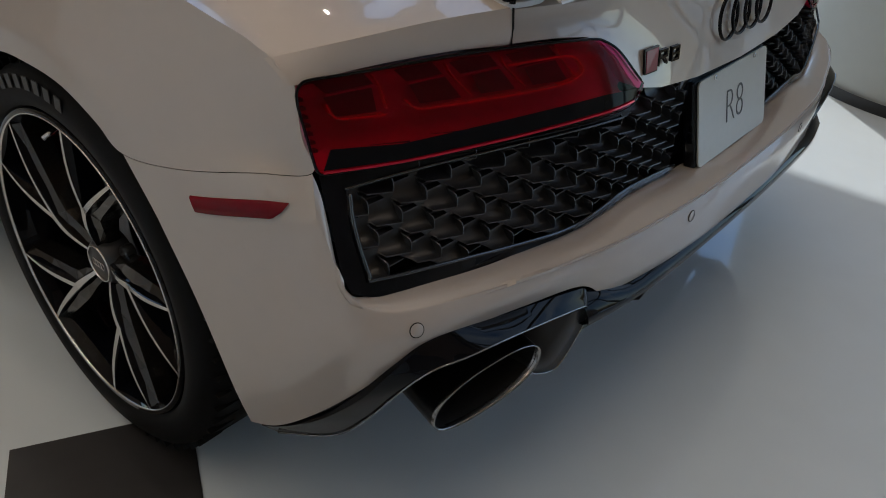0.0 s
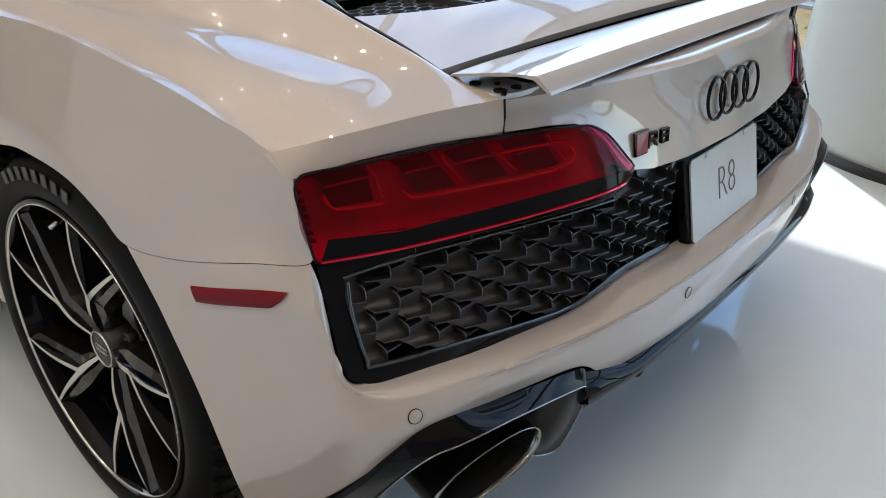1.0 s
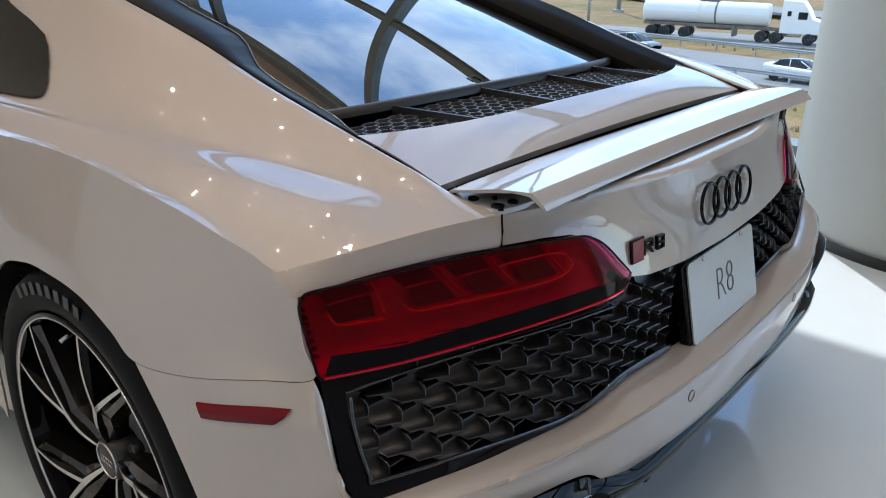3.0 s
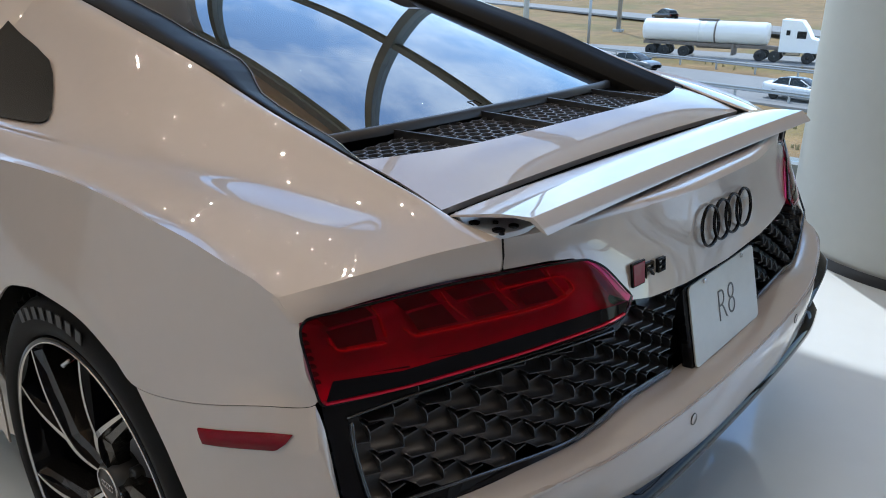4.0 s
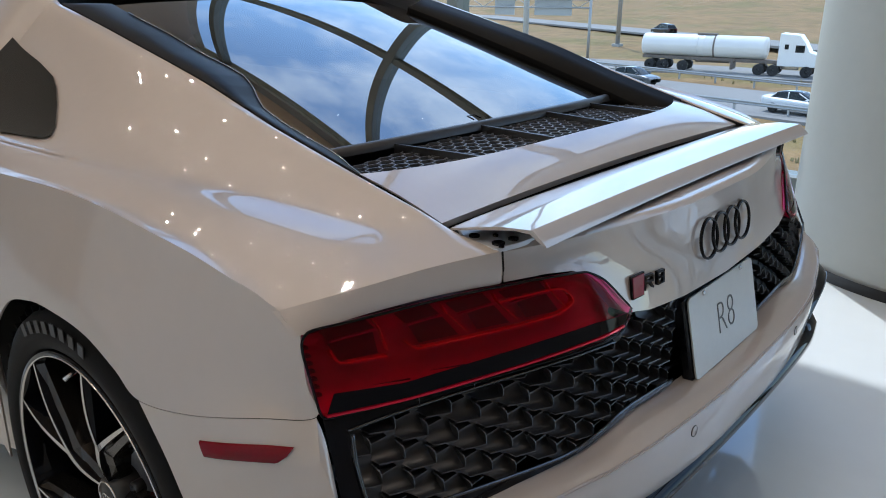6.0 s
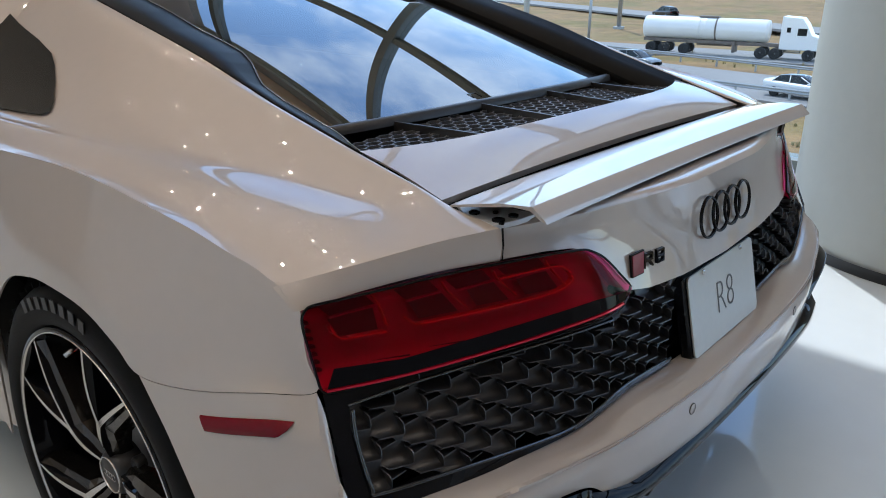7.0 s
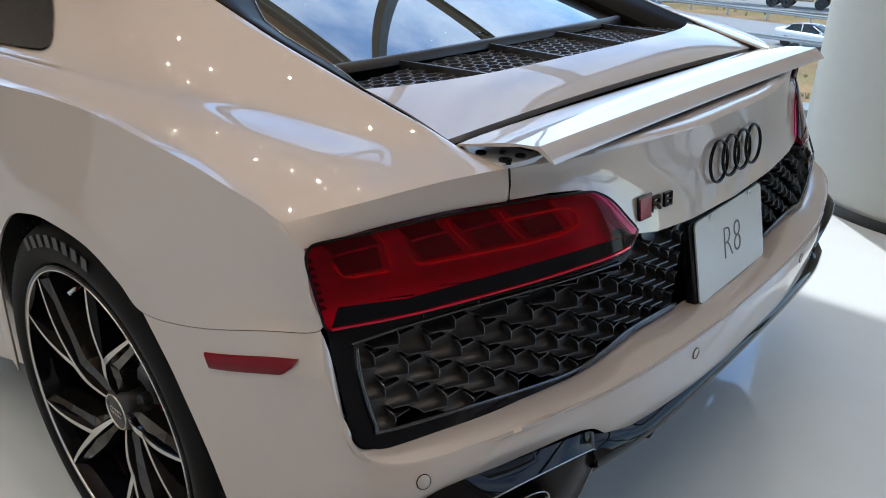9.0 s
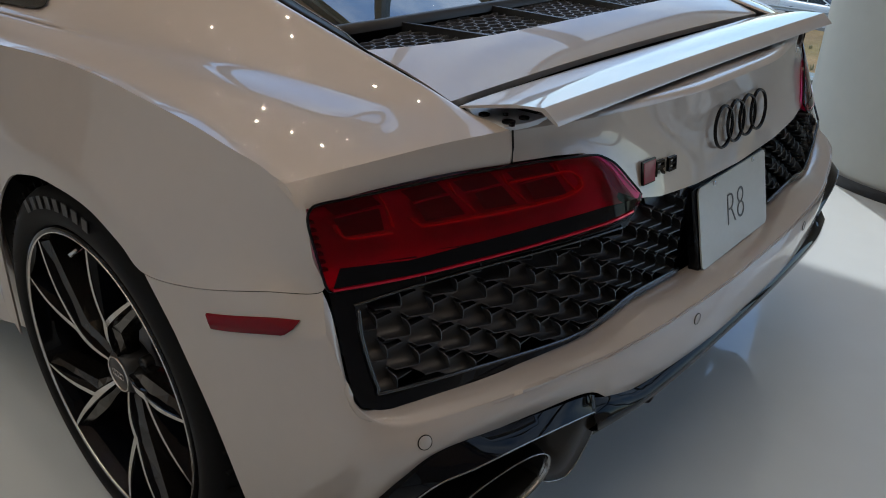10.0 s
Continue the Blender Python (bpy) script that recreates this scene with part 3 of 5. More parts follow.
# bumper: columns from the arch round the corner to the middle
half = [[(-.957, .573, .632), (-.959, .468, .512), (-.957, .390, .355), (-.951, .368, .300)],
        [(-.936, .480, .637), (-.944, .410, .546), (-.946, .368, .428), (-.944, .345, .302)],
        [(-.900, .378, .657), (-.917, .328, .566), (-.930, .308, .439), (-.938, .325, .312)],
        [(-.858, .325, .661), (-.888, .283, .577), (-.918, .268, .458), (-.934, .310, .320)],
        [(-.868, .266, .540), (-.880, .240, .520), (-.898, .226, .459), (-.908, .238, .380)],
        [(-.838, .246, .516), (-.840, .208, .508), (-.848, .192, .479), (-.862, .194, .437)],
        [(-.771, .226, .508), (-.780, .186, .502), (-.795, .177, .485), (-.806, .177, .465)],
        [(-.664, .200, .500), (-.664, .152, .495), (-.668, .147, .475), (-.668, .151, .449)],
        [(-.551, .183, .494), (-.540, .125, .490), (-.535, .120, .465), (-.530, .124, .434)],
        [(-.479, .172, .494), (-.470, .108, .491), (-.465, .104, .455), (-.462, .108, .394)],
        [(-.356, .163, .508), (-.352, .091, .492), (-.350, .087, .450), (-.342, .091, .382)],
        [(-.180, .158, .493), (-.178, .080, .490), (-.178, .075, .448), (-.178, .079, .380)]]
full = half + [[(0, .158, .488), (0, .078, .489), (0, .073, .447), (0, .077, .378)]] + [[(-x, y, z) for x, y, z in c] for c in half[::-1]]


def creased(cols):
    """Adds rows beside the second one, so that it folds there; softly near the corner."""
    out = []
    for c in cols:
        c = [np.array(p, float) for p in c]
        k = .30 - .24 * ease(.87 - abs(c[1][0]), 0, .12)
        out.append([c[0], c[1] + (c[0] - c[1]) * .5 + (0, 0, .003), c[1] + (c[0] - c[1]) * k, c[1] + (c[2] - c[1]) * k, c[2], c[3]])
    return out


full = [[(x - .055 * ease(x, .55, .95), y, z) for x, y, z in c] for c in full]
full = creased(full)
BUMP = net(full, 193, 46)
wt = np.array([[1.0 if i < 20 else ease(j, 12, 30) * ease(62 - i, 0, 20) + ease(24 - i, 0, 5) * (1 - ease(j, 12, 30)) for j in range(46)] for i in range(1, 62)])[:, :, None]
for _ in range(110):  # fair it lengthwise round the corner
    BUMP[1:62] += .4 * wt * ((BUMP[:61] + BUMP[2:63]) / 2 - BUMP[1:62])
for i in range(25):  # its upper edge keeps an even joint below the quarter panel
    u = 30 - .75 * i
    a = int(u)
    goal = SIDE[a, 0] * (1 - u + a) + SIDE[min(a + 1, 72), 0] * (u - a) + (0, 0, -.0011)
    shift = goal - BUMP[i, 0]
    for j in range(34):
        BUMP[i, j] += shift * (1 - ease(j, 0, 34))
sheet("bumper", BUMP, PAINT, car, "", 0.004)

# tail panel with a ledge below the spoiler
tp = []
for x in np.linspace(-.572, .572, 361):
    a = abs(x)
    zlo = float(np.interp(a, [0, .18, .30, .368, .385, .405, .43, .455, .50, .572], [.655, .661, .672, .686, .706, .735, .758, .768, .772, .773]))
    col = [tail(x, z) + (0, .006 * math.sin(math.pi * (z - zlo) / (.812 - zlo)), 0) for z in zlo + (.812 - zlo) * np.array([0, .012, .05, .2, .35, .5, .65, .8, .95, .99, 1])]
    e = col[-1]
    tp.append([col[0] + (0, .03, .001)] + col + [e + (0, .006, .006), e + (0, .016, .008), e + (0, .028, .006), e + (0, .07, .004)])
sheet("tail_panel", tp, PAINT, car, "", 0.004)

# dark joint between the tail panel and the quarter panels
for m in (-1, 1):
    tube("panel_joint", [(m * .574, .2565, .773), (m * .574, .2560, .795), (m * .574, .2585, .819)], .0015, MATTE, car, "thin dark panel joint", 6)

# deck lid
cols = []
for x in np.linspace(-.566, .566, 57):
    a = abs(x) / .566
    yr, zr = .375 + .006 * (1 - a**2), .834 + .008 * (1 - a * a)
    yf, zf = .472 + .075 * a**4, .884 - .004 * a * a
    t = np.array([0, .02, .06, .25, .5, .75, .94, .98, 1])
    c = np.stack([np.full(9, x), yr + (yf - yr) * t, zr + (zf - zr) * t + .004 * np.sin(np.pi * t)], -1)
    cols.append(np.concatenate([c[:1] - (0, -.004, .012), c, c[-1:] + (0, .002, -.02)]))
sheet("deck_lid", cols, PAINT, car, "", 0.003)

# spoiler blade: ends cut back from the front tip to the folded rear edge
cols = []
for u in np.linspace(-1, 1, 61):
    a = abs(u)
    yf, zf = .362 - .012 * a**6, .834
    yt, zt = .240 - .022 * a**2, .845 + .008 * a**2
    e = a ** 12  # thin towards the ends
    prof = [(yf, zf - .002), (yf - .004, zf + .002), (yf - .04, zf + .009), (yf - .08, zt - .002), (yt + .02, zt), (yt + .004, zt + .001), (yt, zt - .001),
            (yt - .018, zt - .017), (yt - .0195, zt - .020), (yt - .012, zt - .021 + .004 * e), (yt + .006, zt - .018 + .013 * e), (yt + .03, zt - .014 + .010 * e), (yf - .04, zf - .006 + .011 * e), (yf, zf - .002)]
    cols.append([(u * (.580 - .020 * (yf - y) / (yf - yt)), y, z) for y, z in prof])
SP = crisp(sheet("spoiler", cols, PAINT, car, "beige blade spoiler with a folded rear edge"), 24)
for e in (cols[0], cols[-1]):
    bm = bmesh.new()
    bm.faces.new([bm.verts.new(p) for p in e[:-1]])
    part("spoiler_end", bm, PAINT, SP)
# slim struts below it, and a matte black box that paints the gap's shade
for x in (-.30, 0.0, .30):
    part("strut", box_bm((x - .006, .262, .815), (x + .006, .30, .836), .002), GLOSS, SP, "black spoiler strut")
bm = box_bm((-.56, .285, .70), (.56, .40, .818))
part("boot_gutter", bm, MATTE, car)
# hinge plates at the spoiler's ends
for s in (-1, 1):
    br = slab("spoiler_bracket", [(s * x, y, .8225) for x, y in ((.577, .318), (.578, .268), (.536, .258), (.497, .256), (.498, .326), (.530, .380))], (0, 0, -.008), BRACKET, car, "bright metal spoiler bracket with screws", .001)
    for bx, by, br_ in ((.560, .276, .0095), (.530, .272, .0075), (.569, .264, .0042), (.556, .322, .008), (.535, .300, .004)):
        z = .8226
        ring = [[(s * bx + r * math.cos(w), by + r * math.sin(w), zz) for r, zz in ((br_, z), (br_, z + .003), (br_ * .75, z + .0035), (br_ * .6, z + .001), (.0005, z + .001))] for w in np.linspace(0, 2 * math.pi, 17)]
        sheet("screw", ring, GLOSS, br, "black screw head")

# rear glass, vents, frame, roof
def pane_pt(x, t):
    """The crowned rear glass itself, which dips below its frame towards the sides."""
    v = -.03 + 1.03 * t
    return (x, .64 + v, .894 + .3068 * v - .0294 * v * v - .0243 * v**3 - x * x * (.092 + .0712 * v - .1199 * v * v) - .173 * x**4)


def glass_foot(x):
    """The lower edge of the rear glass."""
    y = .645 + .17 * x * x + .40 * x**4
    return np.array((x, y, pane_pt(x, (y - .61) / 1.03)[2]))


def glass_at(x, t):
    """Up the rear glass from its foot to the roof."""
    f = (glass_foot(x)[1] - .61) / 1.03
    return pane_pt(x, f + (1 - f) * t)


sheet("rear_glass", [[glass_at(x, t) for t in np.linspace(0, 1, 40)] for x in np.linspace(-.535, .535, 61)], CARGLASS, car, "tinted rear window")
lip = [[glass_foot(x) + o for o in ((0, .006, -.002), (0, .004, .003), (0, -.001, .004), (0, -.011, .002), (0, -.015, -.012))] for x in np.linspace(-.52, .52, 41)]
sheet("glass_edge", lip, SATIN, car, "black seal along the rear window's foot")
clip = glass_foot(-.14) + (0, .004, .008)
tube("washer_clip", [clip + p for p in ((-.012, -.006, .001), (-.012, .012, .006), (.012, .012, .006), (.012, -.006, .001))], .0014, GLOSS, car, "small black clip", 6)
fr = spline(np.array(edge)[4:], 160)
frame_cols = []
for k, p in enumerate(fr):
    y = p[1]
    q = np.array((np.interp(y, [0.53, 0.612, 0.653, 0.724, 0.771, 0.83, 0.869, 0.908, 0.956, 1.008, 1.094, 1.197, 1.301, 1.426],
                            [-0.526, -0.52, -0.513, -0.514, -0.537, -0.532, -0.516, -0.496, -0.482, -0.483, -0.488, -0.486, -0.489, -0.489]), y,
                  np.interp(y, [0.53, 0.612, 0.653, 0.724, 0.771, 0.83, 0.869, 0.908, 0.956, 1.008, 1.094, 1.197, 1.301, 1.426], [0.846, 0.87, 0.884, 0.904, 0.931, 0.949, 0.963, 0.978, 0.994, 1.009, 1.031, 1.06, 1.086, 1.118])))
    frame_cols.append([p + (0, 0, -.006), p + (.002, 0, .0005), p + (.004, 0, .002), p * .5 + q * .5 + (0, 0, .002), q + (-.001, 0, .0005), q, q + (.001, .0, -.002), q + (.004, .002, -.036)])
nearside = sheet("window_frame", frame_cols, FRAMEBLACK, car, "satin black frame beside the rear window")
# thin metal tube draws the highlight along the frame's inner edge
tube("bright_edge", [c[4] + (0, 0, .0008) for c in frame_cols[8:150:3]], .0012, PIPELIP, nearside, "thin bright edge", 6)
far_cols = []
for p in fr * (-1, 1, 1):  # on the far side it lies close to the glass
    q = np.array(pane_pt(.505, (p[1] - .61) / 1.03)) + (0, 0, .014)
    far_cols.append([p + (0, 0, -.006), p + (-.002, 0, .0005), p + (-.004, 0, .002), p * .5 + q * .5 + (0, 0, .002), q, q + (-.001, 0, -.002), q + (-.003, 0, -.02)])
sheet("window_frame", far_cols, FRAMEBLACK, car, "satin black frame beside the rear window")

# engine vents: four fields of honeycomb between five ribs
ribx = [-.540, -.345, -.118, .118, .345, .540]


def vent_pt(x, t):
    a = abs(x) / .566
    y0, z0 = .476 + .070 * a**4, .872 - .006 * a * a
    y1, z1 = glass_foot(x)[1] - .016, .884 - .075 * x * x
    return np.array((x, y0 + (y1 - y0) * t, z0 + (z1 - z0) * t))


def honeycomb(name, inside, lo, hi, place, mat, parent, r=.0122, w=.0011, deep=.005):
    """Open hexagon cells in one mesh over a field."""
    verts, faces = [], []
    stepx, stepy = r * 1.72 * 1.5, r * 1.5
    row = 0
    v = lo[1]
    while v < hi[1]:
        u = lo[0] + (row % 2) * stepx / 2
        while u < hi[0]:
            if inside(u, v):
                base = len(verts)
                for rr, dz in ((r + w * .4, -deep), (r + w * .4, 0), (r - w, 0), (r - w, -deep)):
                    for s in range(6):
                        a = math.pi / 6 + s * math.pi / 3
                        verts.append(place(u + rr * math.cos(a) * 1.5, v + rr * math.sin(a), dz))
                for ring in range(1, 3):
                    for s in range(6):
                        i, j = base + ring * 6, base + (ring + 1) * 6
                        faces.append((i + s, i + (s + 1) % 6, j + (s + 1) % 6, j + s))
            u += stepx
        v += stepy
        row += 1
    return put(name, mesh_from(name, verts, faces, mat, False), parent)


WEB = material("vent_web", (0.10, 0.10, 0.105), 0.35, vary=0.15, scale=40)
vent = new("engine_vent")
vent.parent = car
tagged(vent, "black honeycomb vent over the engine")
for xa, xb in zip(ribx[:-1], ribx[1:]):
    honeycomb("honeycomb", lambda u, v: .02 < v / .17 < .98 and vent_pt(u, 0)[1] + .004 < .47 + v < vent_pt(u, 1)[1] - .004, (xa + .008, 0), (xb - .006, .18),
              lambda u, v, dz: (u, .47 + v, np.interp(.47 + v, [vent_pt(u, 0)[1], vent_pt(u, 1)[1]], [vent_pt(u, 0)[2], vent_pt(u, 1)[2]]) + dz - .002), WEB, vent)
for x in ribx[1:-1]:
    s = -1
    a, b = vent_pt(x - .022, 1) + (0, .004, .010), vent_pt(x + .022, 0) + (0, -.004, .008)
    bm = bmesh.new()
    prof = []
    for t in np.linspace(0, 1, 5):
        c = a + (b - a) * t
        prof.append([bm.verts.new(c + o) for o in ((-.002 - .010 * t, 0, -.03), (-.002, 0, 0), (.002 + .004 * t, 0, 0), (.006 + .016 * t, 0, -.03))])
    for r0, r1 in zip(prof[:-1], prof[1:]):
        for i in range(3):
            bm.faces.new((r0[i], r0[i + 1], r1[i + 1], r1[i]))
    part("rib", bm, SATIN, vent)
# added box below the honeycomb; its black colour stands for the shade down there
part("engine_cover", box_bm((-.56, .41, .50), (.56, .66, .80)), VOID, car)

roof = [[(x, y, z - .040 * (abs(x) / .6) ** 2.5) for y, z in ((1.60, 1.165), (1.70, 1.195), (1.95, 1.228), (2.2, 1.222), (2.45, 1.17))] for x in np.linspace(-.595, .595, 25)]
sheet("roof", net(roof, 25, 20), PAINT, car)
ws = [[(x * (1 + .12 * t), 2.45 + .72 * t + .10 * (1 - abs(x) / .6) * t, 1.17 - .30 * t - .035 * (abs(x) / .6) ** 2.5) for t in np.linspace(0, 1, 8)] for x in np.linspace(-.595, .595, 21)]
sheet("windscreen", ws, DARKGLASS, car)
hood = [[(x, y, z - .05 * (abs(x) / .67) ** 3) for y, z in ((3.15, .88), (3.5, .82), (3.9, .74), (4.2, .64), (4.36, .54))] for x in np.linspace(-.67, .67, 21)]
sheet("bonnet", net(hood, 21, 16), PAINT, car)
fl = []
for y, z0, zr, xr in ((1.16, .28, .858, -.922), (1.6, .18, .855, -.93), (2.3, .17, .85, -.935), (2.95, .18, .83, -.94), (3.06, .45, .835, -.945),
                      (3.25, .66, .84, -.945), (3.45, .715, .835, -.945), (3.65, .66, .80, -.935), (3.84, .45, .74, -.91), (4.05, .25, .66, -.86), (4.25, .22, .58, -.76), (4.38, .22, .52, -.60)):
    fl.append([(xr - .005, y, z0), (xr - .015, y, z0 * .6 + zr * .4), (xr - .01, y, z0 * .2 + zr * .8), (xr, y, zr)])
both("front_flank", net(fl, 60, 14), PAINT, thick=0.004)
ed = [(-.595, 1.445, 1.118), (-.595, 1.6, 1.18), (-.595, 2.3, 1.16), (-.65, 2.85, 1.0), (-.67, 3.1, .86), (-.67, 3.25, .80), (-.67, 3.45, .78), (-.67, 3.65, .74),
      (-.67, 3.84, .70), (-.66, 4.05, .64), (-.62, 4.25, .57), (-.55, 4.37, .49)]
ucols = []
for k, (c, e) in enumerate(zip(fl, ed)):
    b, e = np.array((c[3][0], max(c[3][1], 1.436), c[3][2])), np.array(e)
    bend = [np.array(h) - (np.array(hip[-1][0]) * (1 - t) + np.array(hip[-1][-1]) * t) for h, t in zip(hip[-1], share)]
    ucols.append([b * (1 - t) + e * t + o * (1, .95, .5, 0, 0, 0, 0, 0, 0, 0, 0, 0)[k] for o, t in zip(bend, share)])
both("upper_flank", net(ucols, 60, 26), PAINT)
nose = [[(x, 4.40 - .25 * (abs(x) / .62) ** 3, z) for z in (.20, .30, .42, .53)] for x in np.linspace(-.62, .62, 21)]
sheet("nose", net(nose, 21, 10), SATIN, car)
part("underbody", box_bm((-.78, 1.15, .12), (.78, 3.1, .50), 0.03), MATTE, car)
part("rear_tub", box_bm((-.62, .34, .20), (.62, 1.16, .60), 0.03), MATTE, car)
part("cabin", box_bm((-.52, 1.0, .60), (.52, 2.9, .86), 0.03), CABIN, car)

# dark quarter window, set on the pillar's skin
hi_, hj_ = np.linspace(0, 72, 400), np.linspace(0, 45, 200)
HF = np.stack([np.stack([np.interp(hj_, np.arange(46), [np.interp(u, np.arange(73), HIP[:, j, c]) for j in range(46)]) for u in hi_]) for c in range(3)], -1)


qcols = []
for v in np.linspace(0, 1, 60):
    j = 66.5 + 41.0 * v
    i0 = np.interp(j, [66.5, 68, 69, 71, 75, 81, 90, 96, 100, 103, 105, 107.5], [252, 244, 235, 229, 229, 234, 245, 254, 262, 276, 291, 307])
    col = []
    for u in np.linspace(0, 1, 24):
        a, b = (i0 + (326 - i0) * u) * 399 / 299, j * 199 / 149
        extra, a = max(0, a - 398), min(a, 398)
        i, k = int(a), int(b)
        p = (HF[i, k] * (1 - a + i) + HF[i + 1, k] * (a - i)) * (1 - b + k) + (HF[i, k + 1] * (1 - a + i) + HF[i + 1, k + 1] * (a - i)) * (b - k)
        p = p + (HF[399, k] - HF[391, k]) / 8 * extra
        n = np.cross(HF[min(i + 5, 399), k] - HF[i - 5, k], HF[i, k + 4] - HF[i, k - 4])
        n = n / np.linalg.norm(n)
        col.append(p + n * (.004 + .00006 * extra) * (1 if n[0] < 0 else -1))
    qcols.append(col)
seam = spline([(-0.628, 1.509, 1.134), (-0.642, 1.516, 1.117), (-0.658, 1.518, 1.101), (-0.677, 1.509, 1.085), (-0.694, 1.512, 1.068)], 24)
tube("roof_seam", seam, .0014, MATTE, car, "thin dark panel seam", 6)
tube("roof_seam", seam * (-1, 1, 1), .0014, MATTE, car, "thin dark panel seam", 6)
both("quarter_window", qcols, DARKGLASS, "dark tinted quarter window")


# ---------- wheels ----------
def revolve(name, prof, mat, parent, n=64, label=""):
    """Spin a profile of (x, radius) round the axle."""
    g = [[(x, r * math.cos(w), r * math.sin(w)) for x, r in prof] for w in np.linspace(0, 2 * math.pi, n + 1)]
    return sheet(name, g, mat, parent, label)


def spoke_arm(parent, a, b, wa, wb, xa, xb, thick, label):
    """One spoke between polar places a and b (radius, degrees): black flanks below a turned face."""
    p, q = (np.array([math.cos(radians(w)), math.sin(radians(w))]) * r for r, w in (a, b))
    d = (q - p) / np.linalg.norm(q - p)
    nrm = np.array([-d[1], d[0]])
    bm = bmesh.new()
    rows = []
    for t in np.linspace(0, 1, 9):
        c = p + (q - p) * t
        xf = xa + (xb - xa) * t - .006 * math.sin(math.pi * t)
        w = wa + (wb - wa) * t
        rows.append([bm.verts.new((x, *(c + nrm * o))) for x, o in ((xf + thick, w * 2.2 + .006), (xf + .002, w), (xf, w * .8), (xf, -w * .8), (xf + .002, -w), (xf + thick, -w * 2.2 - .006))])
    for r0, r1 in zip(rows[:-1], rows[1:]):
        for i in range(6):
            bm.faces.new((r0[i], r0[(i + 1) % 6], r1[(i + 1) % 6], r1[i]))
    bm.faces.new(rows[0])
    bm.faces.new(rows[-1][::-1])
    sp = part("spoke", bm, GLOSS, parent, label)
    sp.data.materials.append(ALLOY)
    for f in sp.data.polygons:
        if abs(f.normal.x) > 0.85 and f.center.x < -.10:
            f.material_index = 1
    return sp


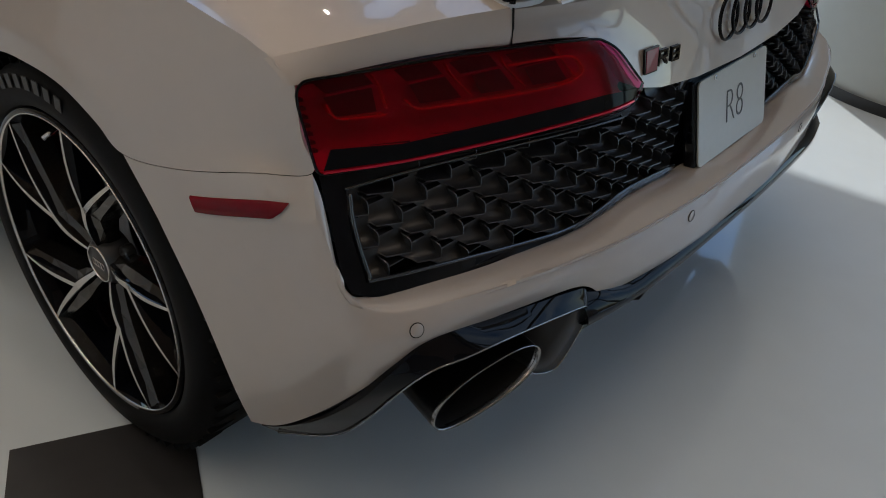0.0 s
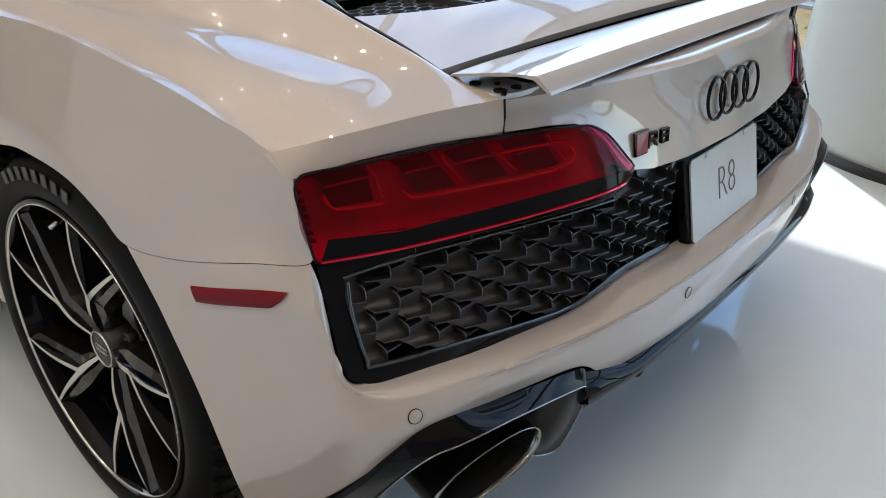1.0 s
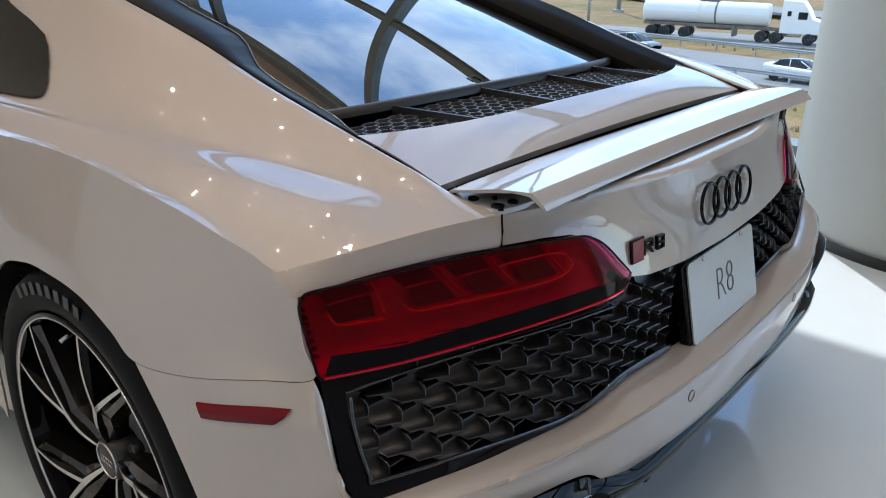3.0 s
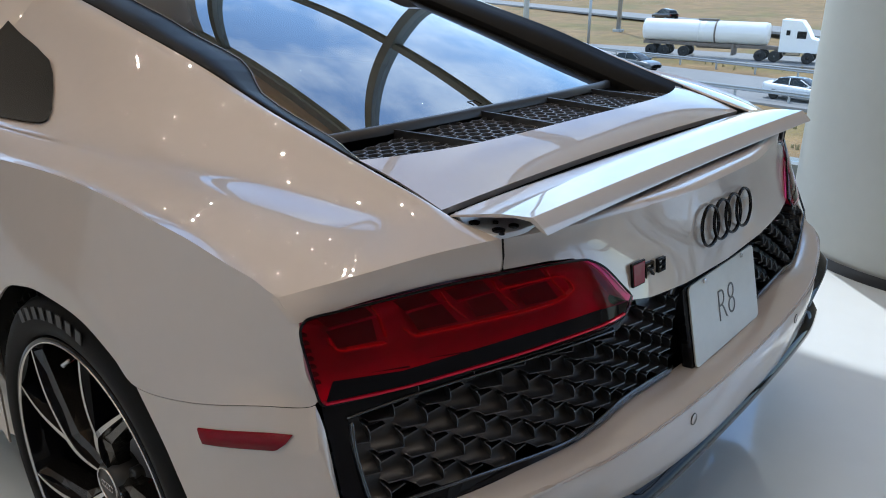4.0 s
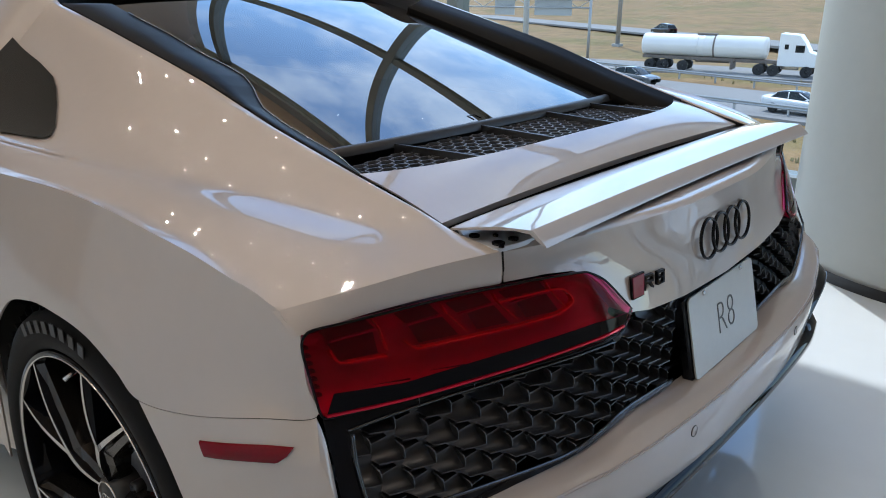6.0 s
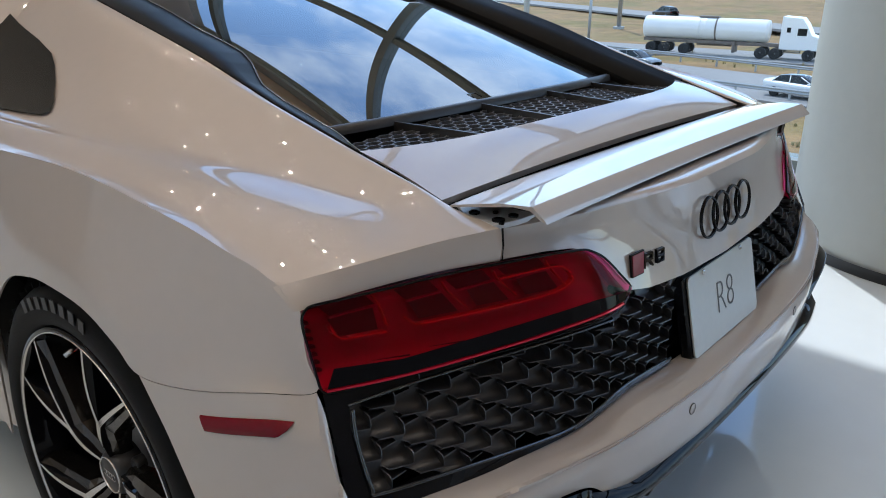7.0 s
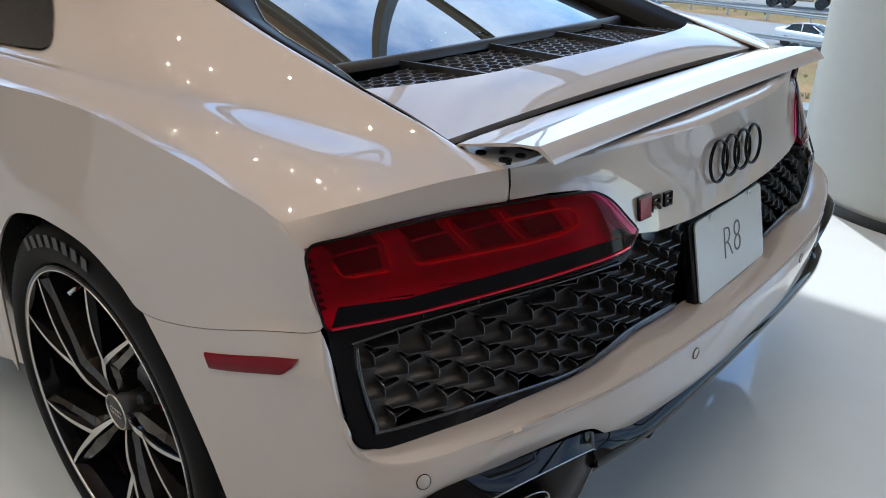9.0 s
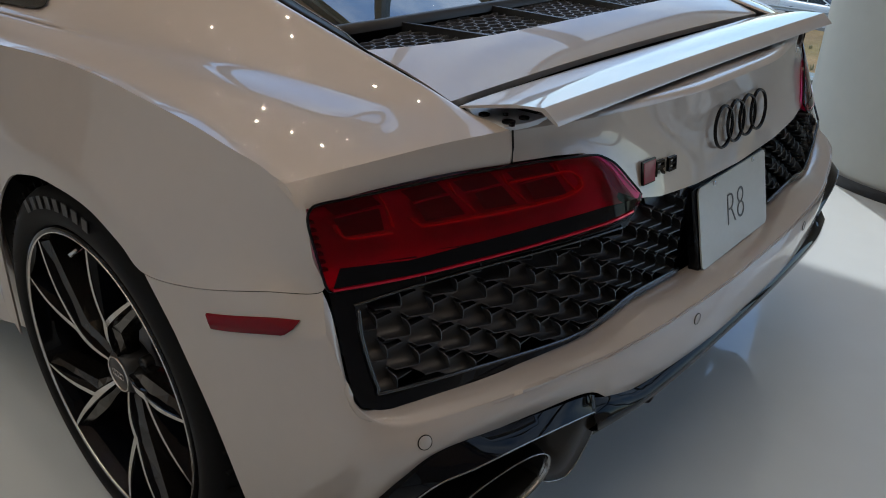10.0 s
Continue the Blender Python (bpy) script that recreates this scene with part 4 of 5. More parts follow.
def make_wheel(at, label):
    wheel = new("wheel")
    wheel.parent, wheel.location = car, at
    tagged(wheel, label)
    tyre = revolve("tyre", [(.06, .266), (-.02, .268), (-.138, .270), (-.149, .276), (-.1530, .290), (-.1545, .302), (-.151, .318), (-.142, .332), (-.125, .341), (-.10, .345),
                     (-.092, .345), (-.090, .339), (-.084, .339), (-.082, .345), (-.035, .346), (-.033, .340), (-.027, .340), (-.025, .346), (.025, .346), (.027, .340), (.033, .340), (.035, .346),
                     (.10, .345), (.14, .335), (.15, .30), (.13, .266)], RUBBER, wheel, 120)
    # tread cuts round the shoulder
    for k in range(60):
        w = 2 * math.pi * k / 60
        bm = box_bm((-.140, -.0012, .3365), (-.095, .0012, .3462))
        bmesh.ops.transform(bm, matrix=Matrix.Rotation(w, 4, "X"), verts=bm.verts)
        part("tread_cut", bm, MATTE, tyre)
    # raised maker's lettering shown as plain blocks
    for k in range(8):
        w = radians(62 + 5.6 * k - 90)
        bm = box_bm((-.1555, -.0085, .303), (-.1535, .0085, .324), .0006)
        bmesh.ops.transform(bm, matrix=Matrix.Rotation(w, 4, "X"), verts=bm.verts)
        part("raised_block", bm, STAMP, tyre, "raised grey block on the sidewall")
    revolve("rim", [(-.1495, .2632), (-.1512, .2627), (-.1508, .2612), (-.148, .2605)], ALLOY, wheel, 120, "turned alloy rim lip")
    revolve("flange", [(-.138, .272), (-.147, .2712), (-.1505, .2690), (-.1495, .2630)], GLOSS, wheel, 120, "black rim flange")
    revolve("barrel", [(-.148, .2607), (-.137, .2555), (-.120, .250), (-.05, .243), (.06, .232), (.10, .20)], GLOSS, wheel, 80, "black inner barrel")
    revolve("back_plate", [(.05, .23), (.06, .10), (.06, .03)], MATTE, wheel, 32)
    revolve("brake_disc", [(-.028, .07), (-.035, .10), (-.035, .180), (-.005, .180), (-.005, .10)], STEEL, wheel, 48, "ventilated steel brake disc")
    cal = []
    for w in np.linspace(radians(14), radians(80), 14):
        cal.append([(x, r * math.cos(w), r * math.sin(w)) for x, r in ((.01, .10), (-.070, .10), (-.082, .115), (-.082, .195), (-.066, .215), (.01, .215))])
    sheet("brake_caliper", cal, CALIPER, wheel, "red painted brake caliper")
    for k in range(5):
        a0 = 39 + 72 * k
        hubp, fork, tips = (.030, a0 - 20), (.121, a0 - 11.5), ((.2625, a0 - 14.2), (.2625, a0 + 14.6))
        spoke_arm(wheel, hubp, fork, .0036, .0085, -.119, -.137, .04, "black spoke with turned edge")
        for tip, t in zip(tips, (-1, 1)):
            spoke_arm(wheel, (.112, a0 - 11.8), tip, .0064, .0032, -.1365, -.1478, .04, "black spoke with turned edge")
            # broad flank falling away outside each arm
            way = [np.array((math.cos(radians(q)), math.sin(radians(q)))) * r for r, q in (hubp, fork, tip)]
            g = []
            for u, x, o, d in ((.12, -.119, .012, .030), (.55, -.129, .020, .036), (.95, -.1355, .030, .040), (1.10, -.1375, .030, .042), (1.5, -.142, .022, .044), (1.97, -.147, .012, .044)):
                i = min(int(u), 1)
                c = way[i] + (way[i + 1] - way[i]) * (u - i)
                dr = way[2] - way[0] if abs(u - 1) < .3 else way[i + 1] - way[i]
                dr = dr / np.linalg.norm(dr)
                side_ = np.array((-dr[1], dr[0])) * t
                g.append([(x + dx, *(c + side_ * oo)) for dx, oo in ((.0012, .0040), (.012, .0040 + o * .75), (d, .0040 + o))])
            sheet("spoke_flank", g, WHEELBLACK, wheel, "dark gloss flank of a spoke", smooth=False)
        w = radians(a0 - 36)
        bolt = [[(x, .057 * math.cos(w) + r * math.cos(u), .057 * math.sin(w) + r * math.sin(u)) for x, r in ((-.085, .013), (-.100, .013), (-.103, .010), (-.100, .006), (-.097, .001))] for u in np.linspace(0, 2 * math.pi, 13)]
        sheet("wheel_bolt", bolt, SATIN, wheel, "black wheel bolt")
    hub = revolve("hub_cap", [(-.08, .048), (-.112, .042), (-.120, .037), (-.123, .034), (-.1235, .001)], SATIN, wheel, 40, "dark hub cap with rings")
    ring = [[(x, r * math.cos(w), r * math.sin(w)) for x, r in ((-.1232, .0335), (-.1255, .033), (-.1255, .031), (-.1232, .0305))] for w in np.linspace(0, 2 * math.pi, 41)]
    sheet("bright_ring", ring, ALLOY, hub, "bright metal ring")
    for k in range(4):
        c = (k - 1.5) * .0085
        pts = [(-.1245, c + .0062 * math.cos(w), .0062 * math.sin(w)) for w in np.linspace(0, 2 * math.pi, 17)[:-1]]
        tube("badge_ring", pts, .0008, ALLOY, hub, "small metal ring", 6, True)
    valve = tube("valve", [(-.12, .238 * math.cos(radians(82)), .238 * math.sin(radians(82))), (-.150, .226 * math.cos(radians(82)), .226 * math.sin(radians(82)))], .004, CHROME, wheel, "metal tyre valve", 8)
    return wheel


STAMP = material("sidewall_stamp", (0.035, 0.035, 0.037), 0.5, vary=0.1)
w1 = make_wheel((-.800, .80, .345), "black and turned alloy wheel on a low tyre")
for at, rz in (((-.800, 3.45, .345), 0), ((.800, .80, .345), 180), ((.800, 3.45, .345), 180)):
    c = copy_thing(w1, pose(*at, 0, 0, rz))
for y0 in (.80, 3.45):
    for s in (-1, 1):
        g = [[(s * x, y0 + .378 * math.cos(w), .345 + .378 * math.sin(w)) for x in (.905, .60)] for w in np.linspace(-.25, math.pi + .25, 40)]
        sheet("wheel_arch_liner", g, MATTE, car)


# ---------- tail lamps ----------
def rounded(pts, r, n=4):
    """A closed outline with its corners rounded."""
    pts = [np.array(p, float) for p in pts]
    out = []
    for k, p in enumerate(pts):
        a, b = pts[k - 1], pts[(k + 1) % len(pts)]
        la, lb = np.linalg.norm(a - p), np.linalg.norm(b - p)
        rr = min(r, la * .45, lb * .45)
        pa, pb = p + (a - p) * rr / la, p + (b - p) * rr / lb
        for t in np.linspace(0, 1, n):
            out.append(pa * (1 - t) ** 2 + 2 * p * t * (1 - t) + pb * t * t)
    return out


def between(lo, hi, nx, nz, out, face):
    """A grid on a face between two edges given as rows of (x, z)."""
    lo, hi = np.array(lo, float), np.array(hi, float)
    xl = np.linspace(0, 1, nx)
    pl = np.stack([np.interp(xl, np.linspace(0, 1, len(lo)), lo[:, i]) for i in (0, 1)], -1)
    ph = np.stack([np.interp(xl, np.linspace(0, 1, len(hi)), hi[:, i]) for i in (0, 1)], -1)
    return [[face(*(a * (1 - t) + b * t), out(t) if callable(out) else out) for t in np.linspace(0, 1, nz)] for a, b in zip(pl, ph)]


def make_lamp(s):
    """s: -1 for the near lamp, 1 for its twin."""
    f = (lambda g: g) if s < 0 else mirror_grid
    lamp = new("tail_lamp")
    lamp.parent = car
    tagged(lamp, "dark red tail lamp behind a clear glossy cover")
    top = [(-.8550, .738), (-.8525, .752), (-.846, .7605), (-.834, .7645), (-.79, .7655), (-.72, .768), (-.64, .7705), (-.56, .770), (-.50, .7685), (-.448, .7655), (-.428, .760), (-.405, .745), (-.380, .716), (-.360, .693)]
    bot = [(-.8550, .672), (-.853, .664), (-.845, .661), (-.82, .660), (-.77, .659), (-.71, .658), (-.64, .658), (-.57, .6585), (-.51, .660), (-.46, .662), (-.430, .664), (-.408, .666), (-.392, .669), (-.380, .676)]
    top, bot = spline(top, 60), spline(bot, 60)
    bulge = lambda t: .007 + .004 * math.sin(math.pi * t) ** .6
    cover = np.array(between(bot, top, 90, 14, bulge, tail))
    sheet("lamp_lens", f(cover), LENS, lamp, "clear red-tinted lamp cover")
    sheet("lamp_housing", f(between(bot, top, 50, 8, lambda t: -.030 * math.sin(math.pi * min(1, max(0, t))) ** .3, tail)), REDPL, lamp, "deep red lamp housing")
    # thin black seal all round
    rim = [tail(x, z, .0065) for x, z in top] + [tail(x, z, .0065) for x, z in bot[::-1]]
    rim = [p * (-s * 1.0, 1, 1) if s > 0 else p for p in rim]
    tube("lamp_seal", rim, .0020, GLOSS, lamp, "black seal round the lamp", 6, True)

    def bar(name, pts, w, out, mat, label="", deep=.010):
        """A raised strip along (x, z) points on the lamp's face, w high."""
        g = []
        pts = spline(np.array(pts, float), 6 * len(pts))
        for k, (x, z) in enumerate(pts):
            d = pts[min(k + 1, len(pts) - 1)] - pts[max(k - 1, 0)]
            n = np.array((-d[1], d[0])) / np.hypot(*d) * w / 2
            g.append([tail(x - n[0], z - n[1], out - deep), tail(x - n[0], z - n[1], out), tail(x + n[0], z + n[1], out), tail(x + n[0], z + n[1], out - deep)])
        return sheet(name, f(g), mat, lamp, label, smooth=False)

    # gloss black lower band that tapers to both ends, with a thin red line below it
    lob = between([(-.850, .668), (-.75, .6635), (-.60, .667), (-.45, .675), (-.390, .680)], [(-.836, .690), (-.75, .682), (-.60, .688), (-.45, .695), (-.380, .692)], 50, 4, lambda t: .0118 + .0004 * t, tail)
    sheet("black_band", f(lob), LAMPBLACK, lamp, "gloss black lower band")
    bar("red_line", [(-.851, .6655), (-.75, .6615), (-.60, .6645), (-.455, .672), (-.394, .6765)], .0022, .0128, LIGHTRED, "thin red line")
    bar("upper_trim", [(-.84, .7575), (-.72, .763), (-.60, .765), (-.50, .763)], .005, -.008, DARKRED)
    # recessed dark pockets in two storeys, slanted dividers and bright guides between them
    for x0, x1 in ((-.822, -.757), (-.722, -.668), (-.650, -.590), (-.570, -.500)):
        up = between([(x0 + .012, .7415), (x1 + .006, .7445)], [(x0, .7565), (x1 - .004, .7595)], 8, 3, -.014, tail)
        sheet("pocket", f(up), DARKRED, lamp, "dark upper pocket of the lamp")
        bar("light_guide", [(x0 + .012, .7395), ((x0 + x1) / 2, .741), (x1 + .008, .7425)], .0011, -.010, REDPL, "thin red light guide", .004)
    for x0, x1, x2 in ((-.812, -.750, -.757), (-.706, -.638, -.662), (-.622, -.560, -.585), (-.545, -.478, -.500)):
        dn = between([(x0 + .008, .7135), (x1 - .004, .7125)], [(x0, .7365), (x2 + .004, .7405)], 10, 4, -.016, tail)
        sheet("pocket", f(dn), DARKRED, lamp, "dark lower pocket of the lamp")
        bar("divider", [(x2 + .004, .757), (x2 + .010, .742), (x1 + .006, .716)], .0013, -.009, LIGHTRED, "slanted red divider", .006)
    bar("light_guide", [(-.815, .731), (-.811, .7185), (-.803, .713), (-.776, .711), (-.748, .7095)], .0024, -.008, LIGHTRED, "bright red light guide", .008)
    bar("light_guide", [(-.722, .724), (-.711, .7125), (-.70, .7095), (-.65, .7085), (-.60, .708), (-.54, .7085), (-.495, .7105), (-.468, .717), (-.459, .725), (-.466, .738), (-.482, .745), (-.53, .7455), (-.575, .7445)], .0024, -.008, LIGHTRED, "bright red light guide", .008)
    # stack of small reflector ribs at the outer end
    for k in range(7):
        z = .682 + .0095 * k
        bar("reflector_rib", [(-.853, z), (-.846, z + .001), (-.839, z + .001)], .0035, -.008, DARKRED, "dark red reflector rib", .006)
    return lamp


make_lamp(-1)
make_lamp(1)


# ---------- grilles ----------
def make_cell():
    """One scale of the grille: a hollow scoop behind a thin proud lip, cut slantwise at one end, walled at the other, with a web to the next."""
    w = .0262
    prof = ((-.0090, -.0105), (-.0060, -.0104), (-.0020, -.0096), (.0030, -.0075), (.0080, -.0040), (.0120, .0005), (.0145, .0060), (.0160, .0120), (.0172, .0185))
    us = (0, .12, .4, .7, .92, 1)
    n, m = len(us), len(prof)
    verts, faces, mats = [], [], []
    for y, z in prof:
        x0 = -w * (.30 + .70 * min(1, (z + .0105) / .0085))
        for u in us:
            verts.append((x0 + (w - x0) * u, y - .0050 * u + .0025, z + .0012 * (1 - u)))
    for i in range(m - 1):
        for j in range(n - 1):
            k = i * n + j
            faces.append((k, k + 1, k + n + 1, k + n))
            mats.append(0)

    def ribbon(line, drop, back):
        """A thin front edge along a line and the wall that runs back from it."""
        k, c = len(verts), len(line)
        for p in line:
            verts.append(tuple(p))
        for p in line:
            verts.append(tuple(np.array(p) + drop))
        for p in line:
            verts.append(tuple(np.array(p) + drop + back))
        for i in range(c - 1):
            for r, q in ((0, 1), (1, 0)):
                faces.append((k + r * c + i, k + r * c + i + 1, k + (r + 1) * c + i + 1, k + (r + 1) * c + i))
                mats.append(q)

    ribbon([verts[j] for j in range(n)], (0, -.0007, -.0013), (0, .034, 0))
    ribbon([verts[i * n] for i in range(4, -1, -1)], (-.0007, -.0007, -.0009), (0, .034, 0))
    x, y, z = verts[n - 1]
    wall = [(x, y, z), (x, y - .0002, z + .006), (x - .0002, y + .0006, z + .012), (x - .0010, y + .0030, z + .0165), (x - .0025, y + .0085, z + .0185), (x - .004, y + .020, z + .019)]
    ribbon(wall, (.0013, .0004, .0004), (0, .034, 0))
    k = len(verts)  # inner side of the end wall
    verts.extend(wall + [(p[0], p[1] + .03, p[2]) for p in wall])
    for i in range(len(wall) - 1):
        faces.append((k + i + 1, k + i, k + 6 + i, k + 7 + i))
        mats.append(0)
    ribbon([(x + .0010, y + .006, z + .0085), (x + .0280, y + .0095, z + .0115)], (0, -.0004, -.0012), (0, .03, -.001))
    me = mesh_from("grille_scale", verts, faces, GRILLE, False)
    me.polygons.foreach_set("use_smooth", [k < (m - 1) * (n - 1) for k in range(len(me.polygons))])
    me.materials.append(EDGE)  # lighter material paints a glint on the thin front edges
    me.polygons.foreach_set("material_index", mats)
    return me


CHROMEBLUE = material("dark_chrome", (0.10, 0.11, 0.125), 0.15, 0.9, vary=0.05)
GRILLE = material("grille_satin", (0.0145, 0.0155, 0.0185), 0.33, 0.0, ior=1.55, vary=0.12, scale=30, bump=0.04, bump_scale=1200)
# paler version of the grille black, for edge glints put into colour
EDGE = material("grille_edge_glint", (0.055, 0.057, 0.064), 0.25, vary=0.1, scale=40)
CELL = make_cell()
CELL_TWIN = CELL.copy()
CELL_TWIN.transform(Matrix.Diagonal((-1, 1, 1, 1)))
CELL_TWIN.flip_normals()
gtop = [(-.822, .640), (-.68, .648), (-.51, .652), (-.395, .653), (-.385, .668), (-.30, .672), (-.205, .664)]
gbot = [(-.830, .534), (-.70, .521), (-.57, .507), (-.500, .503), (-.44, .512), (-.36, .523), (-.20, .507)]


def make_grille(s):
    grille = new("grille")
    grille.parent = car
    tagged(grille, "black grille of overlapping scales in a gloss frame")
    f = (lambda g: g) if s < 0 else mirror_grid
    # gloss surround: flat frame outside the opening, then a raised lip
    bo = [(-.858, .612), (-.868, .548), (-.864, .528), (-.836, .514), (-.70, .501), (-.56, .493), (-.499, .491), (-.43, .500), (-.356, .510), (-.19, .495)]
    bi = [(-.834, .615), (-.838, .556), (-.836, .538), (-.828, .533), (-.70, .520), (-.57, .506), (-.50, .502), (-.44, .511), (-.36, .522), (-.20, .507)]
    sheet("bezel", f(between(bo, bi, 60, 5, .005, mesh_face)), GLOSS, grille, "gloss black bezel")
    sheet("bezel", f(between([(-.858, .612), (-.852, .661)], [(-.834, .615), (-.826, .642)], 20, 5, .005, mesh_face)), GLOSS, grille, "gloss black bezel")
    sheet("bezel", f(between([(-.828, .638), (-.68, .646), (-.51, .651), (-.395, .652)], [(-.852, .662), (-.68, .664), (-.51, .667), (-.392, .663)], 40, 4, .004, mesh_face)), GLOSS, grille, "gloss black bezel")
    loop = [mesh_face(x, z, .008) for x, z in [(-.826, .636), (-.834, .60), (-.836, .545), (-.826, .535), (-.70, .5215), (-.57, .508), (-.50, .504), (-.44, .513), (-.36, .524), (-.20, .508)]]
    loop = spline(np.array(loop), 60) * (1 if s < 0 else -1, 1, 1)
    # dark chrome in place of gloss black puts the lip's highlight into its material
    tube("bezel_lip", loop, .0028, CHROMEBLUE, grille, "lip highlight drawn in dark chrome", 8)
    ledge = spline([mesh_face(x, z, .007) for x, z in ((-.829, .641), (-.76, .6455), (-.68, .6485), (-.51, .6530), (-.41, .6545))], 40) * (1 if s < 0 else -1, 1, 1)
    # added tube that draws the highlight line along the upper black strip
    tube("bezel_lip", ledge, .0020, CHROMEBLUE, grille, "lip highlight drawn in dark chrome", 8)
    # bright joint strips at the step of the lower edge
    for a, b in (((-.497, .499), (-.362, .518)), ((-.354, .518), (-.205, .503))):
        g = between([a, b], [(a[0], a[1] + .007), (b[0], b[1] + .007)], 12, 3, .0105, mesh_face)
        sheet("joint_strip", f(g), CHROMEBLUE, grille, "dark bright strip")
    sheet("grille_back", f(between([(-.85, .49), (-.19, .49)], [(-.85, .67), (-.19, .67)], 12, 4, -.062, mesh_face)), MATTE, grille)
    # scales
    for i in range(17):
        x = -.830 + .0394 * i
        for j in range(-1, 6):
            z = .5035 + .0376 * j + (.0188 if i % 2 else 0)
            zt, zb = np.interp(x, *np.array(gtop).T), np.interp(x, *np.array(gbot).T)
            if x > -.205 or z < zb - .004 or z > zt + .010 - .012 * ease(-x, .40, .36):
                continue
            ob = put("scale", CELL if s < 0 else CELL_TWIN, grille)
            slope = (mesh_face(x + .01, z)[1] - mesh_face(x - .01, z)[1]) / .02
            p = mesh_face(x, z, -.006)
            ob.location = (p[0] * (-s), p[1], p[2]) if s > 0 else p
            if s > 0:
                ob.location = (-p[0], p[1], p[2])
            ob.rotation_euler = (0, 0, math.atan(slope) * (1 if s < 0 else -1))
    return grille


make_grille(-1)
make_grille(1)

# ---------- plate and its black recess ----------
part("plate_recess", box_bm((-.205, .172, .50), (.205, .23, .665), .006), GLOSS, car, "gloss black plate recess")
tilt = math.atan2(.033, .143)
holder = new("licence_plate")
holder.parent = car
holder.location = (0, .1455, .567)
holder.rotation_euler = (-tilt, 0, 0)
tagged(holder, "blank silver display plate on a black backing")
part("plate_backing", box_bm((-.158, .002, -.077), (.156, .024, .077), .005), GLOSS, holder, "black plate backing")
bm = box_bm((-.1525, -.003, -.076), (.1525, .0, .076))
bmesh.ops.bevel(bm, geom=[e for e in bm.edges if abs(e.verts[0].co.x - e.verts[1].co.x) < 1e-5 and abs(e.verts[0].co.z - e.verts[1].co.z) < 1e-5], offset=.011, segments=5, affect="EDGES", profile=.5)
face = part("plate_face", bm, PLATE, holder, "brushed silver plate face")
cu = bpy.data.curves.new("plate_writing", "FONT")
cu.body, cu.size, cu.align_x, cu.align_y, cu.extrude, cu.offset = "R8", .092, "CENTER", "CENTER", .0003, -.0022
tx = new("plate_writing", cu)
dg = bpy.context.evaluated_depsgraph_get()
me = bpy.data.meshes.new_from_object(tx.evaluated_get(dg))
bpy.data.objects.remove(tx)
me.materials.clear()
me.materials.append(PRINT)
wr = put("plate_writing", me, holder, "thin dark grey writing")
wr.location, wr.rotation_euler, wr.scale = (.0, -.0036, .0), (math.pi / 2, 0, 0), (.86, 1.0, 1.0)
for x in (-.088, .088):
    part("plate_screw", box_bm((x - .004, -.006, .066), (x + .004, -.002, .074), .0015), CHROME, holder, "small bright plate screw")

# ---------- rings and model badge ----------
emblem = new("ring_emblem")
emblem.parent = car
tagged(emblem, "emblem of four linked gloss black rings")
for k in range(4):
    cx = (k - 1.5) * .0525
    g = []
    for w in np.linspace(0, 2 * math.pi, 49):
        prof = []
        for r, o in ((.0383, .000), (.0382, .0035), (.0368, .0052), (.0352, .0052), (.0336, .0035), (.0335, .000)):
            x, z = cx + r * math.cos(w), .737 + r * math.sin(w)
            prof.append(tail(x, z, o))
        g.append(prof)
    sheet("ring", g, GLOSS, emblem)
badge = new("model_badge")
badge.parent = car
tagged(badge, "small badge with a slanted red field and black figures")


def plaque(name, pts, out, mat, label=""):
    """A raised flat figure on the tail from an (x, z) outline."""
    bm = bmesh.new()
    top = [bm.verts.new(tail(x, z, out)) for x, z in pts]
    low_ = [bm.verts.new(tail(x, z, -.002)) for x, z in pts]
    bm.faces.new(top)
    for i in range(len(pts)):
        j = (i + 1) % len(pts)
        bm.faces.new((top[i], top[j], low_[j], low_[i]))
    part(name, bm, mat, badge, label)


plaque("red_field", [(-.343, .701), (-.314, .701), (-.304, .7315), (-.335, .7305)], .0028, BADGERED, "slanted red field")
plaque("field_rim", [(-.3455, .699), (-.312, .699), (-.301, .7335), (-.3375, .7325)], .0016, GLOSS)


def stroke(pts, w=.0036):
    pts = np.array(pts, float)
    for a, b in zip(pts[:-1], pts[1:]):
        d = (b - a) / np.hypot(*(b - a))
        n = np.array((-d[1], d[0])) * w / 2
        a_, b_ = a - d * w * .4, b + d * w * .4
        plaque("figure_bar", [a_ - n, b_ - n, b_ + n, a_ + n], .0032, GLOSS)


stroke([(-.3085, .706), (-.301, .7245), (-.2815, .7245), (-.2835, .716), (-.302, .7155)])
stroke([(-.2925, .7155), (-.285, .706)])
stroke([(-.2705, .706), (-.2665, .7235), (-.2475, .7235), (-.2515, .706), (-.2705, .706)])
stroke([(-.2685, .715), (-.2495, .715)])

